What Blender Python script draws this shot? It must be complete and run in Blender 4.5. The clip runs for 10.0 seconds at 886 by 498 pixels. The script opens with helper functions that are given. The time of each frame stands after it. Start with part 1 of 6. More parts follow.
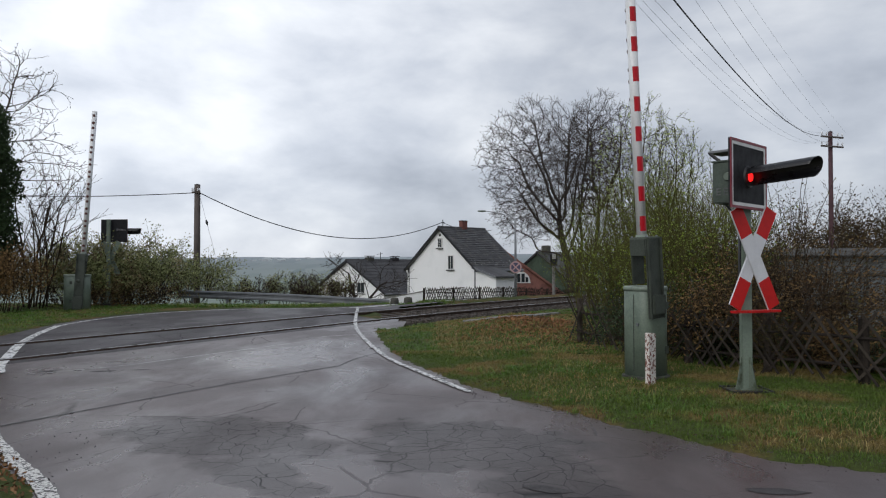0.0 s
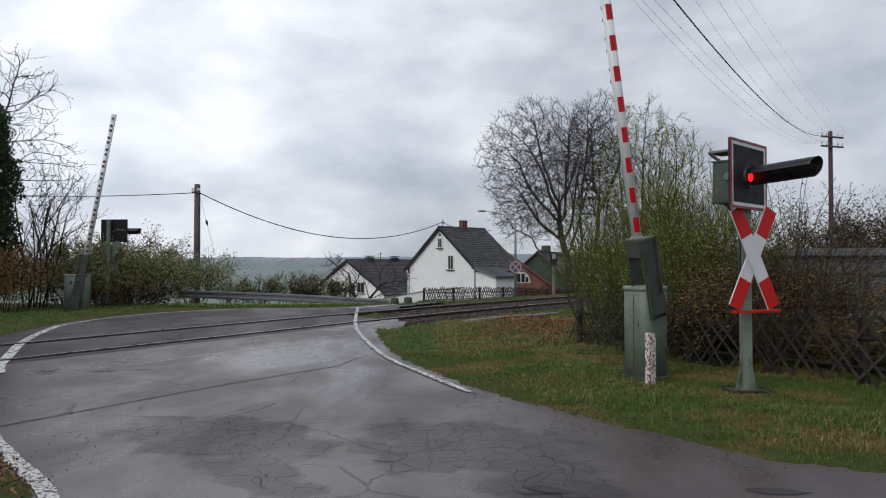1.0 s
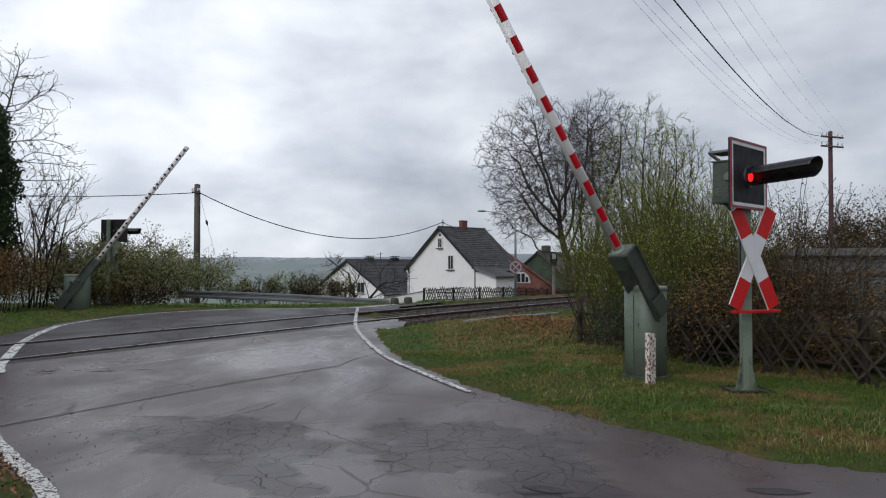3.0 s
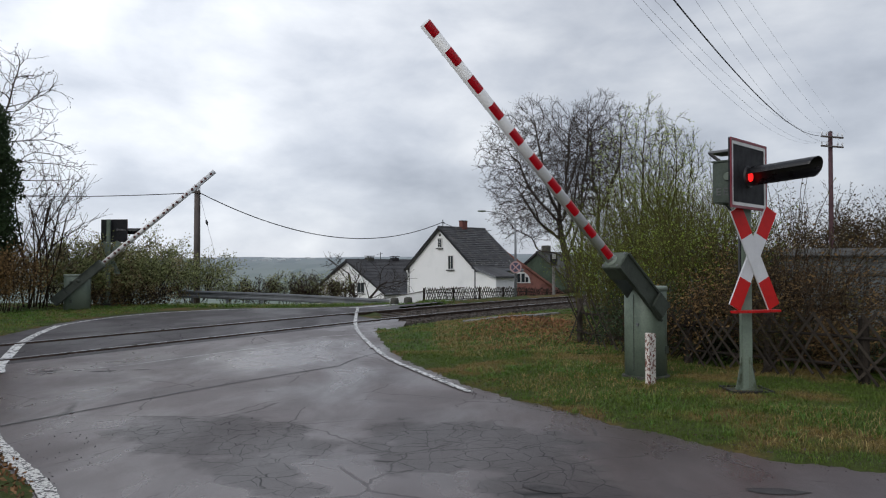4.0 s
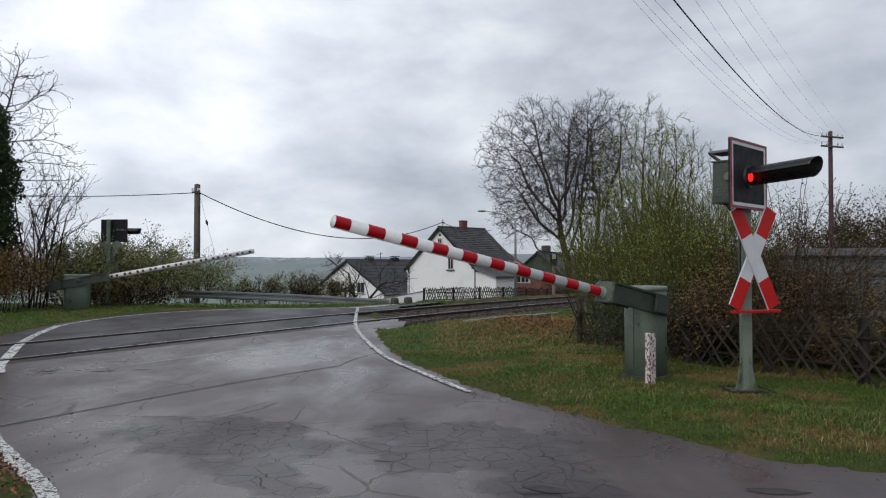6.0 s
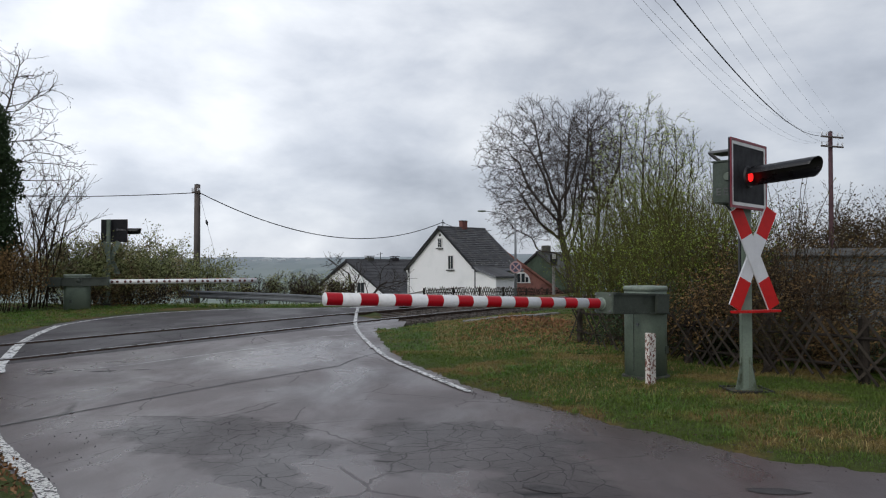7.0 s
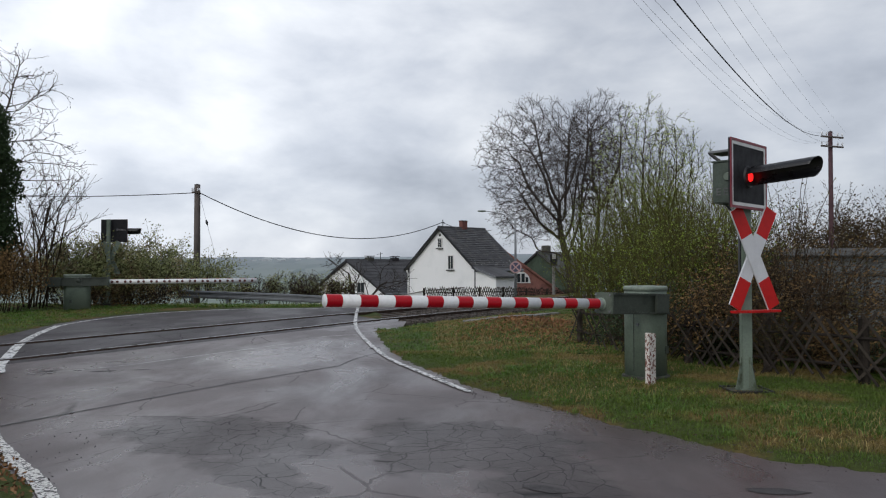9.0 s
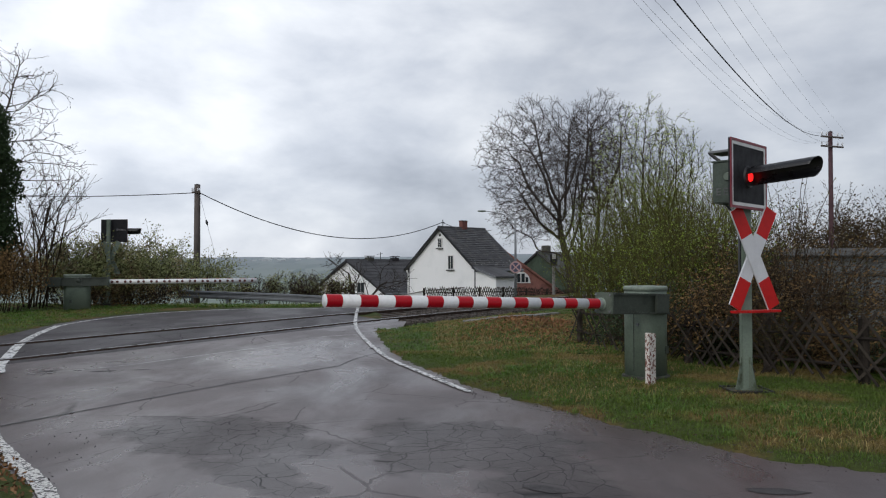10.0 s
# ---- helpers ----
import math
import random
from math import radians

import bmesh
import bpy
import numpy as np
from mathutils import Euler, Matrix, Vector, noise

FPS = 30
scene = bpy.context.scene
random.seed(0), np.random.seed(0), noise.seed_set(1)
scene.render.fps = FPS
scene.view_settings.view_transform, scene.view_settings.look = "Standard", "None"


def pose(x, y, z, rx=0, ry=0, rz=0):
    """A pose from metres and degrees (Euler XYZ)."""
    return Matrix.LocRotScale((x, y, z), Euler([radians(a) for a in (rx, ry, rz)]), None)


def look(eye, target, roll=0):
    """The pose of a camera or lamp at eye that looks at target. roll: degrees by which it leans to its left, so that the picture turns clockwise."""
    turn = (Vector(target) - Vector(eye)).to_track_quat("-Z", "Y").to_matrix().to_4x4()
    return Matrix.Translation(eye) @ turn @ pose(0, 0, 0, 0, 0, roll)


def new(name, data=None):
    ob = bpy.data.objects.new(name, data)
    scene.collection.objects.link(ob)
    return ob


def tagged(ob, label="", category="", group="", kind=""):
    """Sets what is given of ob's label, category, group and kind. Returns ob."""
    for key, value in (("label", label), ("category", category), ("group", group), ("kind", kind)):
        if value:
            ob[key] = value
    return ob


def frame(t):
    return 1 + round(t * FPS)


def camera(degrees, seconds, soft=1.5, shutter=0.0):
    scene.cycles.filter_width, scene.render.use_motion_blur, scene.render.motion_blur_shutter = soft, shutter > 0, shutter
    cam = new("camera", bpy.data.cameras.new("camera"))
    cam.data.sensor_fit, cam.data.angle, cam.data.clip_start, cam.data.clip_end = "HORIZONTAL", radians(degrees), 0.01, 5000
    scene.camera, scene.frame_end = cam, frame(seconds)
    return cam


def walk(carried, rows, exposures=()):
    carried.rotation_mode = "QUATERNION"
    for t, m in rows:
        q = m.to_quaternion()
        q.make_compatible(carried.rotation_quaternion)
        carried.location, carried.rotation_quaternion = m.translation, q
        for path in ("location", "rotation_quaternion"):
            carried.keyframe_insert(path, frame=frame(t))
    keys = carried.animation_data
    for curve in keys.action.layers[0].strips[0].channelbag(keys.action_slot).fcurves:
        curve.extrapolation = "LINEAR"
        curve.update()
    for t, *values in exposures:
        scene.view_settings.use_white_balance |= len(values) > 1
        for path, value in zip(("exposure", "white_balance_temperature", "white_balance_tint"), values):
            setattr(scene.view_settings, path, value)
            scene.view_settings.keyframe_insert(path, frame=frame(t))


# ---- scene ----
import collections

CAM = (0.0, 0.0, 1.55)
cam = camera(64.0, 10.0, soft=1.15)
walk(cam, [(0.0, pose(*CAM, 91.28, 0, 0)), (10.0, pose(*CAM, 91.28, 0, 0))], exposures=[(0.0, 0.0), (10.0, 0.0)])

# ---- light: overcast spring day, soft light from high behind the camera ----
SUN_AZ, SUN_EL = radians(-139), radians(32)
world = bpy.data.worlds.new("overcast_sky")
scene.world = world
world.use_nodes = True
wn, wl = world.node_tree.nodes, world.node_tree.links
wn.clear()
w_out, w_bg = wn.new("ShaderNodeOutputWorld"), wn.new("ShaderNodeBackground")
w_sky = wn.new("ShaderNodeTexSky")
w_sky.sky_type, w_sky.sun_disc = "NISHITA", False
w_sky.sun_elevation, w_sky.sun_rotation = SUN_EL, SUN_AZ
w_co, w_map = wn.new("ShaderNodeTexCoord"), wn.new("ShaderNodeMapping")
w_map.inputs["Scale"].default_value = (1.0, 1.0, 2.0)
w_map.inputs["Location"].default_value = (0.37, 0.2, 0.1)
wl.new(w_co.outputs["Generated"], w_map.inputs["Vector"])
w_n1, w_n2 = wn.new("ShaderNodeTexNoise"), wn.new("ShaderNodeTexNoise")
for nd, sc, det, ro, di in ((w_n1, 4.4, 7.0, 0.52, 0.12), (w_n2, 1.3, 2.0, 0.5, 0.1)):
    nd.inputs["Scale"].default_value = sc
    nd.inputs["Detail"].default_value = det
    nd.inputs["Roughness"].default_value = ro
    nd.inputs["Distortion"].default_value = di
    wl.new(w_map.outputs["Vector"], nd.inputs["Vector"])
w_add = wn.new("ShaderNodeMath")
w_add.operation = "MULTIPLY_ADD"
w_add.inputs[1].default_value = 0.55
wl.new(w_n2.outputs["Fac"], w_add.inputs[0])
w_half = wn.new("ShaderNodeMath")
w_half.operation = "MULTIPLY"
w_half.inputs[1].default_value = 0.6
wl.new(w_n1.outputs["Fac"], w_half.inputs[0])
wl.new(w_half.outputs[0], w_add.inputs[2])
w_ramp = wn.new("ShaderNodeValToRGB")
w_ramp.color_ramp.elements[0].position = 0.47
w_ramp.color_ramp.elements[0].color = (0.35, 0.385, 0.455, 1)
w_ramp.color_ramp.elements[1].position = 0.74
w_ramp.color_ramp.elements[1].color = (0.80, 0.83, 0.88, 1)
mid = w_ramp.color_ramp.elements.new(0.60)
mid.color = (0.55, 0.59, 0.665, 1)
wl.new(w_add.outputs[0], w_ramp.inputs["Fac"])
# the cloud sheet is thinner towards the north-west
w_dot = wn.new("ShaderNodeVectorMath")
w_dot.operation = "DOT_PRODUCT"
w_dot.inputs[1].default_value = (-0.56, 0.72, 0.41)
wl.new(w_co.outputs["Generated"], w_dot.inputs[0])
w_glow = wn.new("ShaderNodeMapRange")
w_glow.inputs["From Min"].default_value, w_glow.inputs["From Max"].default_value = 0.70, 1.0
w_glow.inputs["To Min"].default_value, w_glow.inputs["To Max"].default_value = 1.0, 1.42
wl.new(w_dot.outputs["Value"], w_glow.inputs["Value"])
w_mul = wn.new("ShaderNodeVectorMath")
w_mul.operation = "SCALE"
wl.new(w_ramp.outputs["Color"], w_mul.inputs[0])
wl.new(w_glow.outputs["Result"], w_mul.inputs["Scale"])
w_mix = wn.new("ShaderNodeMixRGB")
w_mix.inputs["Fac"].default_value = 0.93
w_skys = wn.new("ShaderNodeVectorMath")
w_skys.operation = "SCALE"
w_skys.inputs["Scale"].default_value = 0.1
wl.new(w_sky.outputs["Color"], w_skys.inputs[0])
wl.new(w_skys.outputs["Vector"], w_mix.inputs["Color1"])
wl.new(w_mul.outputs["Vector"], w_mix.inputs["Color2"])
wl.new(w_mix.outputs["Color"], w_bg.inputs["Color"])
w_bg.inputs["Strength"].default_value = 1.0
wl.new(w_bg.outputs["Background"], w_out.inputs["Surface"])

sun = new("sun", bpy.data.lights.new("sun", "SUN"))
sun.data.energy, sun.data.angle, sun.data.color = 1.25, radians(50), (1.0, 0.97, 0.93)
sun.matrix_world = look((-26, -30, 25), (0, 0, 0))


# ---- materials ----
def material(name, colour, rough=0.7, metal=0.0, vary=0.25, scale=6.0, bump=0.3, fine=60.0, second=None, second_at=(0.5, 0.62), coat=0.0, each=0.0, spec=0.5, depth=0.01):
    """A surface with grain at two scales: a broad change of tone or of colour, and a fine relief."""
    m = bpy.data.materials.new(name)
    m.use_nodes = True
    n, l = m.node_tree.nodes, m.node_tree.links
    b = n["Principled BSDF"]
    co = n.new("ShaderNodeTexCoord")
    big, small = n.new("ShaderNodeTexNoise"), n.new("ShaderNodeTexNoise")
    big.inputs["Scale"].default_value, big.inputs["Detail"].default_value = scale, 5
    small.inputs["Scale"].default_value, small.inputs["Detail"].default_value = fine, 3
    l.new(co.outputs["Object"], big.inputs["Vector"])
    l.new(co.outputs["Object"], small.inputs["Vector"])
    mix = n.new("ShaderNodeMixRGB")
    r = n.new("ShaderNodeMapRange")
    r.inputs["From Min"].default_value, r.inputs["From Max"].default_value = second_at
    l.new(big.outputs["Fac"], r.inputs["Value"])
    l.new(r.outputs["Result"], mix.inputs["Fac"])
    mix.inputs["Color1"].default_value = (*colour, 1)
    mix.inputs["Color2"].default_value = (*(second or [c * (1 - vary) for c in colour]), 1)
    hsv = n.new("ShaderNodeHueSaturation")
    tone = n.new("ShaderNodeMapRange")
    tone.inputs["From Min"].default_value, tone.inputs["From Max"].default_value = 0.3, 0.7
    tone.inputs["To Min"].default_value, tone.inputs["To Max"].default_value = 1 - vary * 0.6, 1 + vary * 0.6
    l.new(small.outputs["Fac"], tone.inputs["Value"])
    l.new(mix.outputs["Color"], hsv.inputs["Color"])
    if each:
        info = n.new("ShaderNodeObjectInfo")
        er = n.new("ShaderNodeMapRange")
        er.inputs["To Min"].default_value, er.inputs["To Max"].default_value = 1 - each, 1 + each
        l.new(info.outputs["Random"], er.inputs["Value"])
        mm = n.new("ShaderNodeMath")
        mm.operation = "MULTIPLY"
        l.new(er.outputs["Result"], mm.inputs[0])
        l.new(tone.outputs["Result"], mm.inputs[1])
        l.new(mm.outputs[0], hsv.inputs["Value"])
    else:
        l.new(tone.outputs["Result"], hsv.inputs["Value"])
    l.new(hsv.outputs["Color"], b.inputs["Base Color"])
    b.inputs["Roughness"].default_value = rough
    b.inputs["Metallic"].default_value = metal
    b.inputs["Coat Weight"].default_value = coat
    b.inputs["Specular IOR Level"].default_value = spec
    rr = n.new("ShaderNodeMapRange")
    rr.inputs["To Min"].default_value, rr.inputs["To Max"].default_value = max(0.02, rough - 0.15), min(1, rough + 0.15)
    l.new(big.outputs["Fac"], rr.inputs["Value"])
    l.new(rr.outputs["Result"], b.inputs["Roughness"])
    if bump:
        bp = n.new("ShaderNodeBump")
        bp.inputs["Strength"].default_value, bp.inputs["Distance"].default_value = bump, depth
        l.new(small.outputs["Fac"], bp.inputs["Height"])
        l.new(bp.outputs["Normal"], b.inputs["Normal"])
    return m


def island_tint(m, amount=0.35):
    """Lets each joined leaf, stone or blade take a tone of its own."""
    n, l = m.node_tree.nodes, m.node_tree.links
    b = n["Principled BSDF"]
    src = b.inputs["Base Color"].links[0].from_socket
    geo, mr, hs = n.new("ShaderNodeNewGeometry"), n.new("ShaderNodeMapRange"), n.new("ShaderNodeHueSaturation")
    mr.inputs["To Min"].default_value, mr.inputs["To Max"].default_value = 1 - amount, 1 + amount
    l.new(geo.outputs["Random Per Island"], mr.inputs["Value"])
    l.new(mr.outputs["Result"], hs.inputs["Value"])
    l.new(src, hs.inputs["Color"])
    l.new(hs.outputs["Color"], b.inputs["Base Color"])
    return m


M = {}
M["green_steel"] = material("green_painted_steel", (0.15, 0.19, 0.15), 0.45, 0, 0.2, 3.0, 0.12, 40, second=(0.115, 0.15, 0.12))
M["dark_green"] = material("dark_green_paint", (0.044, 0.054, 0.042), 0.62, 0, 0.3, 4.0, 0.15, 50)
M["rivet_brown"] = material("rust_brown_spot", (0.085, 0.022, 0.018), 0.6, 0, 0.3, 9.0, 0.1, 50)
M["plate_green"] = material("dull_green_plate", (0.085, 0.105, 0.082), 0.55, 0, 0.3, 9.0, 0.15, 50)
M["lid"] = material("pale_green_lid", (0.19, 0.23, 0.19), 0.45, 0, 0.25, 5.0, 0.1, 50)
M["white_paint"] = material("white_boom_paint", (0.72, 0.73, 0.74), 0.38, 0, 0.08, 6.0, 0.06, 40, second=(0.60, 0.60, 0.58), second_at=(0.58, 0.8))
M["red_paint"] = material("red_boom_paint", (0.44, 0.004, 0.013), 0.32, 0, 0.12, 6.0, 0.06, 40)
M["cross_red"] = material("red_reflective_sheet", (0.50, 0.008, 0.008), 0.4, 0, 0.1, 8.0, 0.05, 60)
M["cross_white"] = material("white_reflective_sheet", (0.62, 0.63, 0.66), 0.42, 0, 0.06, 5.0, 0.05, 60)
M["black"] = material("black_paint", (0.014, 0.014, 0.017), 0.5, 0, 0.3, 5.0, 0.15, 60)
M["case_green"] = material("dull_green_case", (0.050, 0.070, 0.054), 0.6, 0, 0.25, 5.0, 0.12, 50)
M["slate_panel"] = material("dark_grey_panel", (0.016, 0.016, 0.019), 0.7, 0, 0.3, 9.0, 0.1, 60)
M["dark_red"] = material("dark_red_border", (0.20, 0.012, 0.025), 0.45, 0, 0.2, 8.0, 0.1, 60)
M["concrete"] = material("weathered_concrete", (0.22, 0.21, 0.20), 0.8, 0, 0.3, 5.0, 0.4, 70)
M["dark_concrete"] = material("mossy_concrete", (0.06, 0.06, 0.05), 0.85, 0, 0.4, 6.0, 0.5, 60)
M["zinc"] = material("galvanised_steel", (0.19, 0.20, 0.215), 0.55, 0.4, 0.2, 3.0, 0.05, 40)
M["rail_steel"] = material("rail_steel", (0.30, 0.29, 0.29), 0.3, 0.9, 0.2, 4.0, 0.05, 50)
M["rust"] = material("rusty_rail", (0.075, 0.045, 0.032), 0.7, 0.2, 0.4, 8.0, 0.3, 60)
M["ballast"] = island_tint(material("track_ballast", (0.066, 0.054, 0.046), 0.85, 0, 0.4, 12.0, 0.3, 60), 0.5)
M["sleeper"] = material("wooden_sleeper", (0.05, 0.038, 0.03), 0.8, 0, 0.4, 6.0, 0.4, 50, each=0.3)
M["pole_wood"] = material("old_pole_wood", (0.10, 0.082, 0.075), 0.8, 0, 0.35, 2.0, 0.3, 40)
M["lath"] = material("weathered_lath", (0.040, 0.033, 0.027), 0.85, 0, 0.4, 5.0, 0.35, 50, each=0.45)
M["fence_rail"] = material("dark_fence_rail", (0.026, 0.021, 0.018), 0.9, 0, 0.3, 6.0, 0.3, 50)
M["wire"] = material("dark_cable", (0.03, 0.03, 0.035), 0.6, 0, 0.1, 5.0, 0, 40)
M["thin_wire"] = material("weathered_wire", (0.72, 0.74, 0.78), 0.5, 0.0, 0.1, 5.0, 0, 40)
M["render_white"] = material("white_house_render", (0.82, 0.83, 0.84), 0.85, 0, 0.06, 0.8, 0.15, 25, second=(0.72, 0.74, 0.75), second_at=(0.5, 0.8))
M["slate"] = island_tint(material("dark_slate_roof", (0.046, 0.046, 0.050), 0.6, 0, 0.4, 2.6, 0.5, 14, second=(0.088, 0.084, 0.08), second_at=(0.5, 0.66)), 0.4)
M["roof_grey"] = material("grey_roof_tile", (0.05, 0.05, 0.054), 0.65, 0, 0.25, 1.0, 0.3, 10)
M["roof_red"] = material("red_roof_tile", (0.25, 0.105, 0.085), 0.7, 0, 0.3, 1.5, 0.3, 10)
M["brick_red"] = material("red_brick", (0.165, 0.060, 0.048), 0.8, 0, 0.35, 3.0, 0.4, 18)
M["green_gable"] = material("green_shingle_wall", (0.045, 0.075, 0.05), 0.75, 0, 0.3, 1.2, 0.3, 8)
M["glass"] = material("dark_window_glass", (0.02, 0.025, 0.03), 0.08, 0, 0.1, 2.0, 0, 30)
M["trim_white"] = material("white_trim", (0.68, 0.68, 0.67), 0.5, 0, 0.1, 4.0, 0.05, 40)
M["shed"] = material("grey_sheet_wall", (0.13, 0.145, 0.15), 0.6, 0, 0.25, 1.5, 0.15, 15)
M["shed_roof"] = material("pale_shed_roof", (0.12, 0.125, 0.13), 0.6, 0, 0.25, 1.5, 0.15, 15)
M["bark"] = material("grey_bark", (0.052, 0.043, 0.038), 0.9, 0, 0.35, 8.0, 0.4, 50)
M["bark_warm"] = material("brown_bark", (0.042, 0.030, 0.020), 0.9, 0, 0.35, 8.0, 0.4, 50)
M["bark_green"] = material("mossy_twig", (0.070, 0.066, 0.022), 0.9, 0, 0.35, 8.0, 0.3, 50)
M["leaf_spring"] = island_tint(material("spring_leaf", (0.150, 0.205, 0.024), 0.6, 0, 0.3, 1.2, 0, 40, second=(0.095, 0.135, 0.020)), 0.4)
M["leaf_dark"] = island_tint(material("evergreen_leaf", (0.028, 0.048, 0.018), 0.6, 0, 0.3, 1.2, 0, 40), 0.45)
M["leaf_mid"] = island_tint(material("bush_leaf", (0.20, 0.22, 0.085), 0.6, 0, 0.3, 1.0, 0, 40, second=(0.20, 0.155, 0.08)), 0.5)
M["leaf_brown"] = island_tint(material("withered_leaf", (0.044, 0.025, 0.010), 0.75, 0, 0.35, 1.1, 0, 40, second=(0.042, 0.040, 0.010)), 0.45)
M["bud_green"] = island_tint(material("opening_green_bud", (0.27, 0.32, 0.10), 0.6, 0, 0.3, 1.2, 0, 40, second=(0.15, 0.20, 0.05)), 0.4)
M["blossom"] = island_tint(material("pale_bud", (0.40, 0.42, 0.30), 0.6, 0, 0.2, 1.2, 0, 40, second=(0.26, 0.30, 0.14)), 0.3)
M["grass"] = island_tint(material("grass_blade", (0.082, 0.128, 0.022), 0.55, 0, 0.3, 0.75, 0, 30, second=(0.185, 0.140, 0.048), second_at=(0.51, 0.59)), 0.28)
M["tuft"] = island_tint(material("lush_grass_blade", (0.078, 0.152, 0.026), 0.45, 0, 0.3, 1.3, 0, 30, second=(0.16, 0.17, 0.042)), 0.4)
M["straw"] = island_tint(material("dry_grass", (0.26, 0.20, 0.085), 0.7, 0, 0.3, 0.9, 0, 30, second=(0.24, 0.15, 0.065)), 0.4)
M["line"] = material("worn_road_line", (0.66, 0.66, 0.65), 0.55, 0, 0.12, 14.0, 0.2, 80, second=(0.10, 0.10, 0.10), second_at=(0.50, 0.57))
M["flaked_line"] = material("flaked_road_line", (0.66, 0.65, 0.62), 0.6, 0, 0.15, 42.0, 0.4, 110, second=(0.055, 0.05, 0.048), second_at=(0.50, 0.56))
M["leaf_heap"] = island_tint(material("fallen_leaf", (0.23, 0.115, 0.055), 0.75, 0, 0.35, 2.0, 0, 40, second=(0.11, 0.07, 0.036)), 0.5)
M["flaking"] = material("flaking_white_over_rust", (0.66, 0.62, 0.58), 0.75, 0, 0.25, 25.0, 0.5, 90, second=(0.19, 0.08, 0.06), second_at=(0.50, 0.57))
M["tar"] = material("tar_seam", (0.012, 0.012, 0.013), 0.5, 0, 0.2, 6.0, 0.1, 50)

M["leaf_russet"] = island_tint(material("russet_withered_leaf", (0.14, 0.085, 0.034), 0.75, 0, 0.35, 1.1, 0, 40, second=(0.080, 0.066, 0.024)), 0.45)
# white village walls greyed, the valley haze put into their colour
M["far_wall"] = material("hazy_far_wall", (0.42, 0.45, 0.47), 0.9, 0, 0.2, 0.02, 0, 1.0)
# damp bark, leaves and old wood have little gloss
for key in ("bark", "bark_warm", "bark_green", "leaf_spring", "leaf_dark", "leaf_brown", "leaf_russet", "bud_green", "leaf_heap", "grass", "tuft", "straw", "lath", "fence_rail", "shed"):
    M[key].node_tree.nodes["Principled BSDF"].inputs["Specular IOR Level"].default_value = 0.15
for key in ("red_paint", "cross_red", "slate_panel", "leaf_mid"):
    M[key].node_tree.nodes["Principled BSDF"].inputs["Specular IOR Level"].default_value = 0.3


# ---- mesh helpers ----
def mesh_object(name, bm, mat, parent=None, label="", smooth=False):
    me = bpy.data.meshes.new(name)
    bm.to_mesh(me)
    bm.free()
    if smooth:
        for p in me.polygons:
            p.use_smooth = True
    me.materials.append(mat)
    ob = new(name, me)
    if parent:
        ob.parent = parent
    if label:
        tagged(ob, label)
    return ob


def part(name, bm, mat, parent, label="", smooth=False):
    return mesh_object(name, bm, mat, parent, label, smooth)


def shared(name, me, parent, m=None):
    ob = new(name, me)
    ob.parent = parent
    if m is not None:
        ob.matrix_basis = m
    return ob


def raw(name, verts, faces, mat, parent=None, smooth=False):
    me = bpy.data.meshes.new(name)
    me.from_pydata(verts, [], faces)
    me.materials.append(mat)
    if smooth:
        for p in me.polygons:
            p.use_smooth = True
    ob = new(name, me)
    if parent:
        ob.parent = parent
    return ob


def thing(name, m, label, category, group=""):
    ob = new(name)
    ob.empty_display_size = 0.2
    ob.matrix_basis = m
    return tagged(ob, label, category, group)


def box(bm, x0, x1, y0, y1, z0, z1, m=None, bevel=0.0, segments=2):
    t = Matrix.Translation(((x0 + x1) / 2, (y0 + y1) / 2, (z0 + z1) / 2)) @ Matrix.Diagonal((x1 - x0, y1 - y0, z1 - z0, 1))
    r = bmesh.ops.create_cube(bm, size=1, matrix=(m @ t) if m is not None else t)
    if bevel:
        es = list({e for v in r["verts"] for e in v.link_edges})
        bmesh.ops.bevel(bm, geom=es, offset=bevel, segments=segments, affect="EDGES", clamp_overlap=True)
    return bm


def boxed(*a, **k):
    return box(bmesh.new(), *a, **k)


def cyl(bm, r0, r1, z0, z1, m=None, sides=16):
    t = Matrix.Translation((0, 0, (z0 + z1) / 2))
    bmesh.ops.create_cone(bm, cap_ends=True, segments=sides, radius1=r0, radius2=r1, depth=z1 - z0, matrix=(m @ t) if m is not None else t)
    return bm


def prism(bm, outline, y0, y1, m=None):
    """An outline in x and z, drawn out along y."""
    a = [bm.verts.new((x, y0, z)) for x, z in outline]
    b = [bm.verts.new((x, y1, z)) for x, z in outline]
    n = len(a)
    bm.faces.new(a)
    bm.faces.new(b[::-1])
    for i in range(n):
        bm.faces.new((a[i], b[i], b[(i + 1) % n], a[(i + 1) % n]))
    bmesh.ops.recalc_face_normals(bm, faces=bm.faces[:])
    if m is not None:
        bmesh.ops.transform(bm, matrix=m, verts=a + b)
    return bm


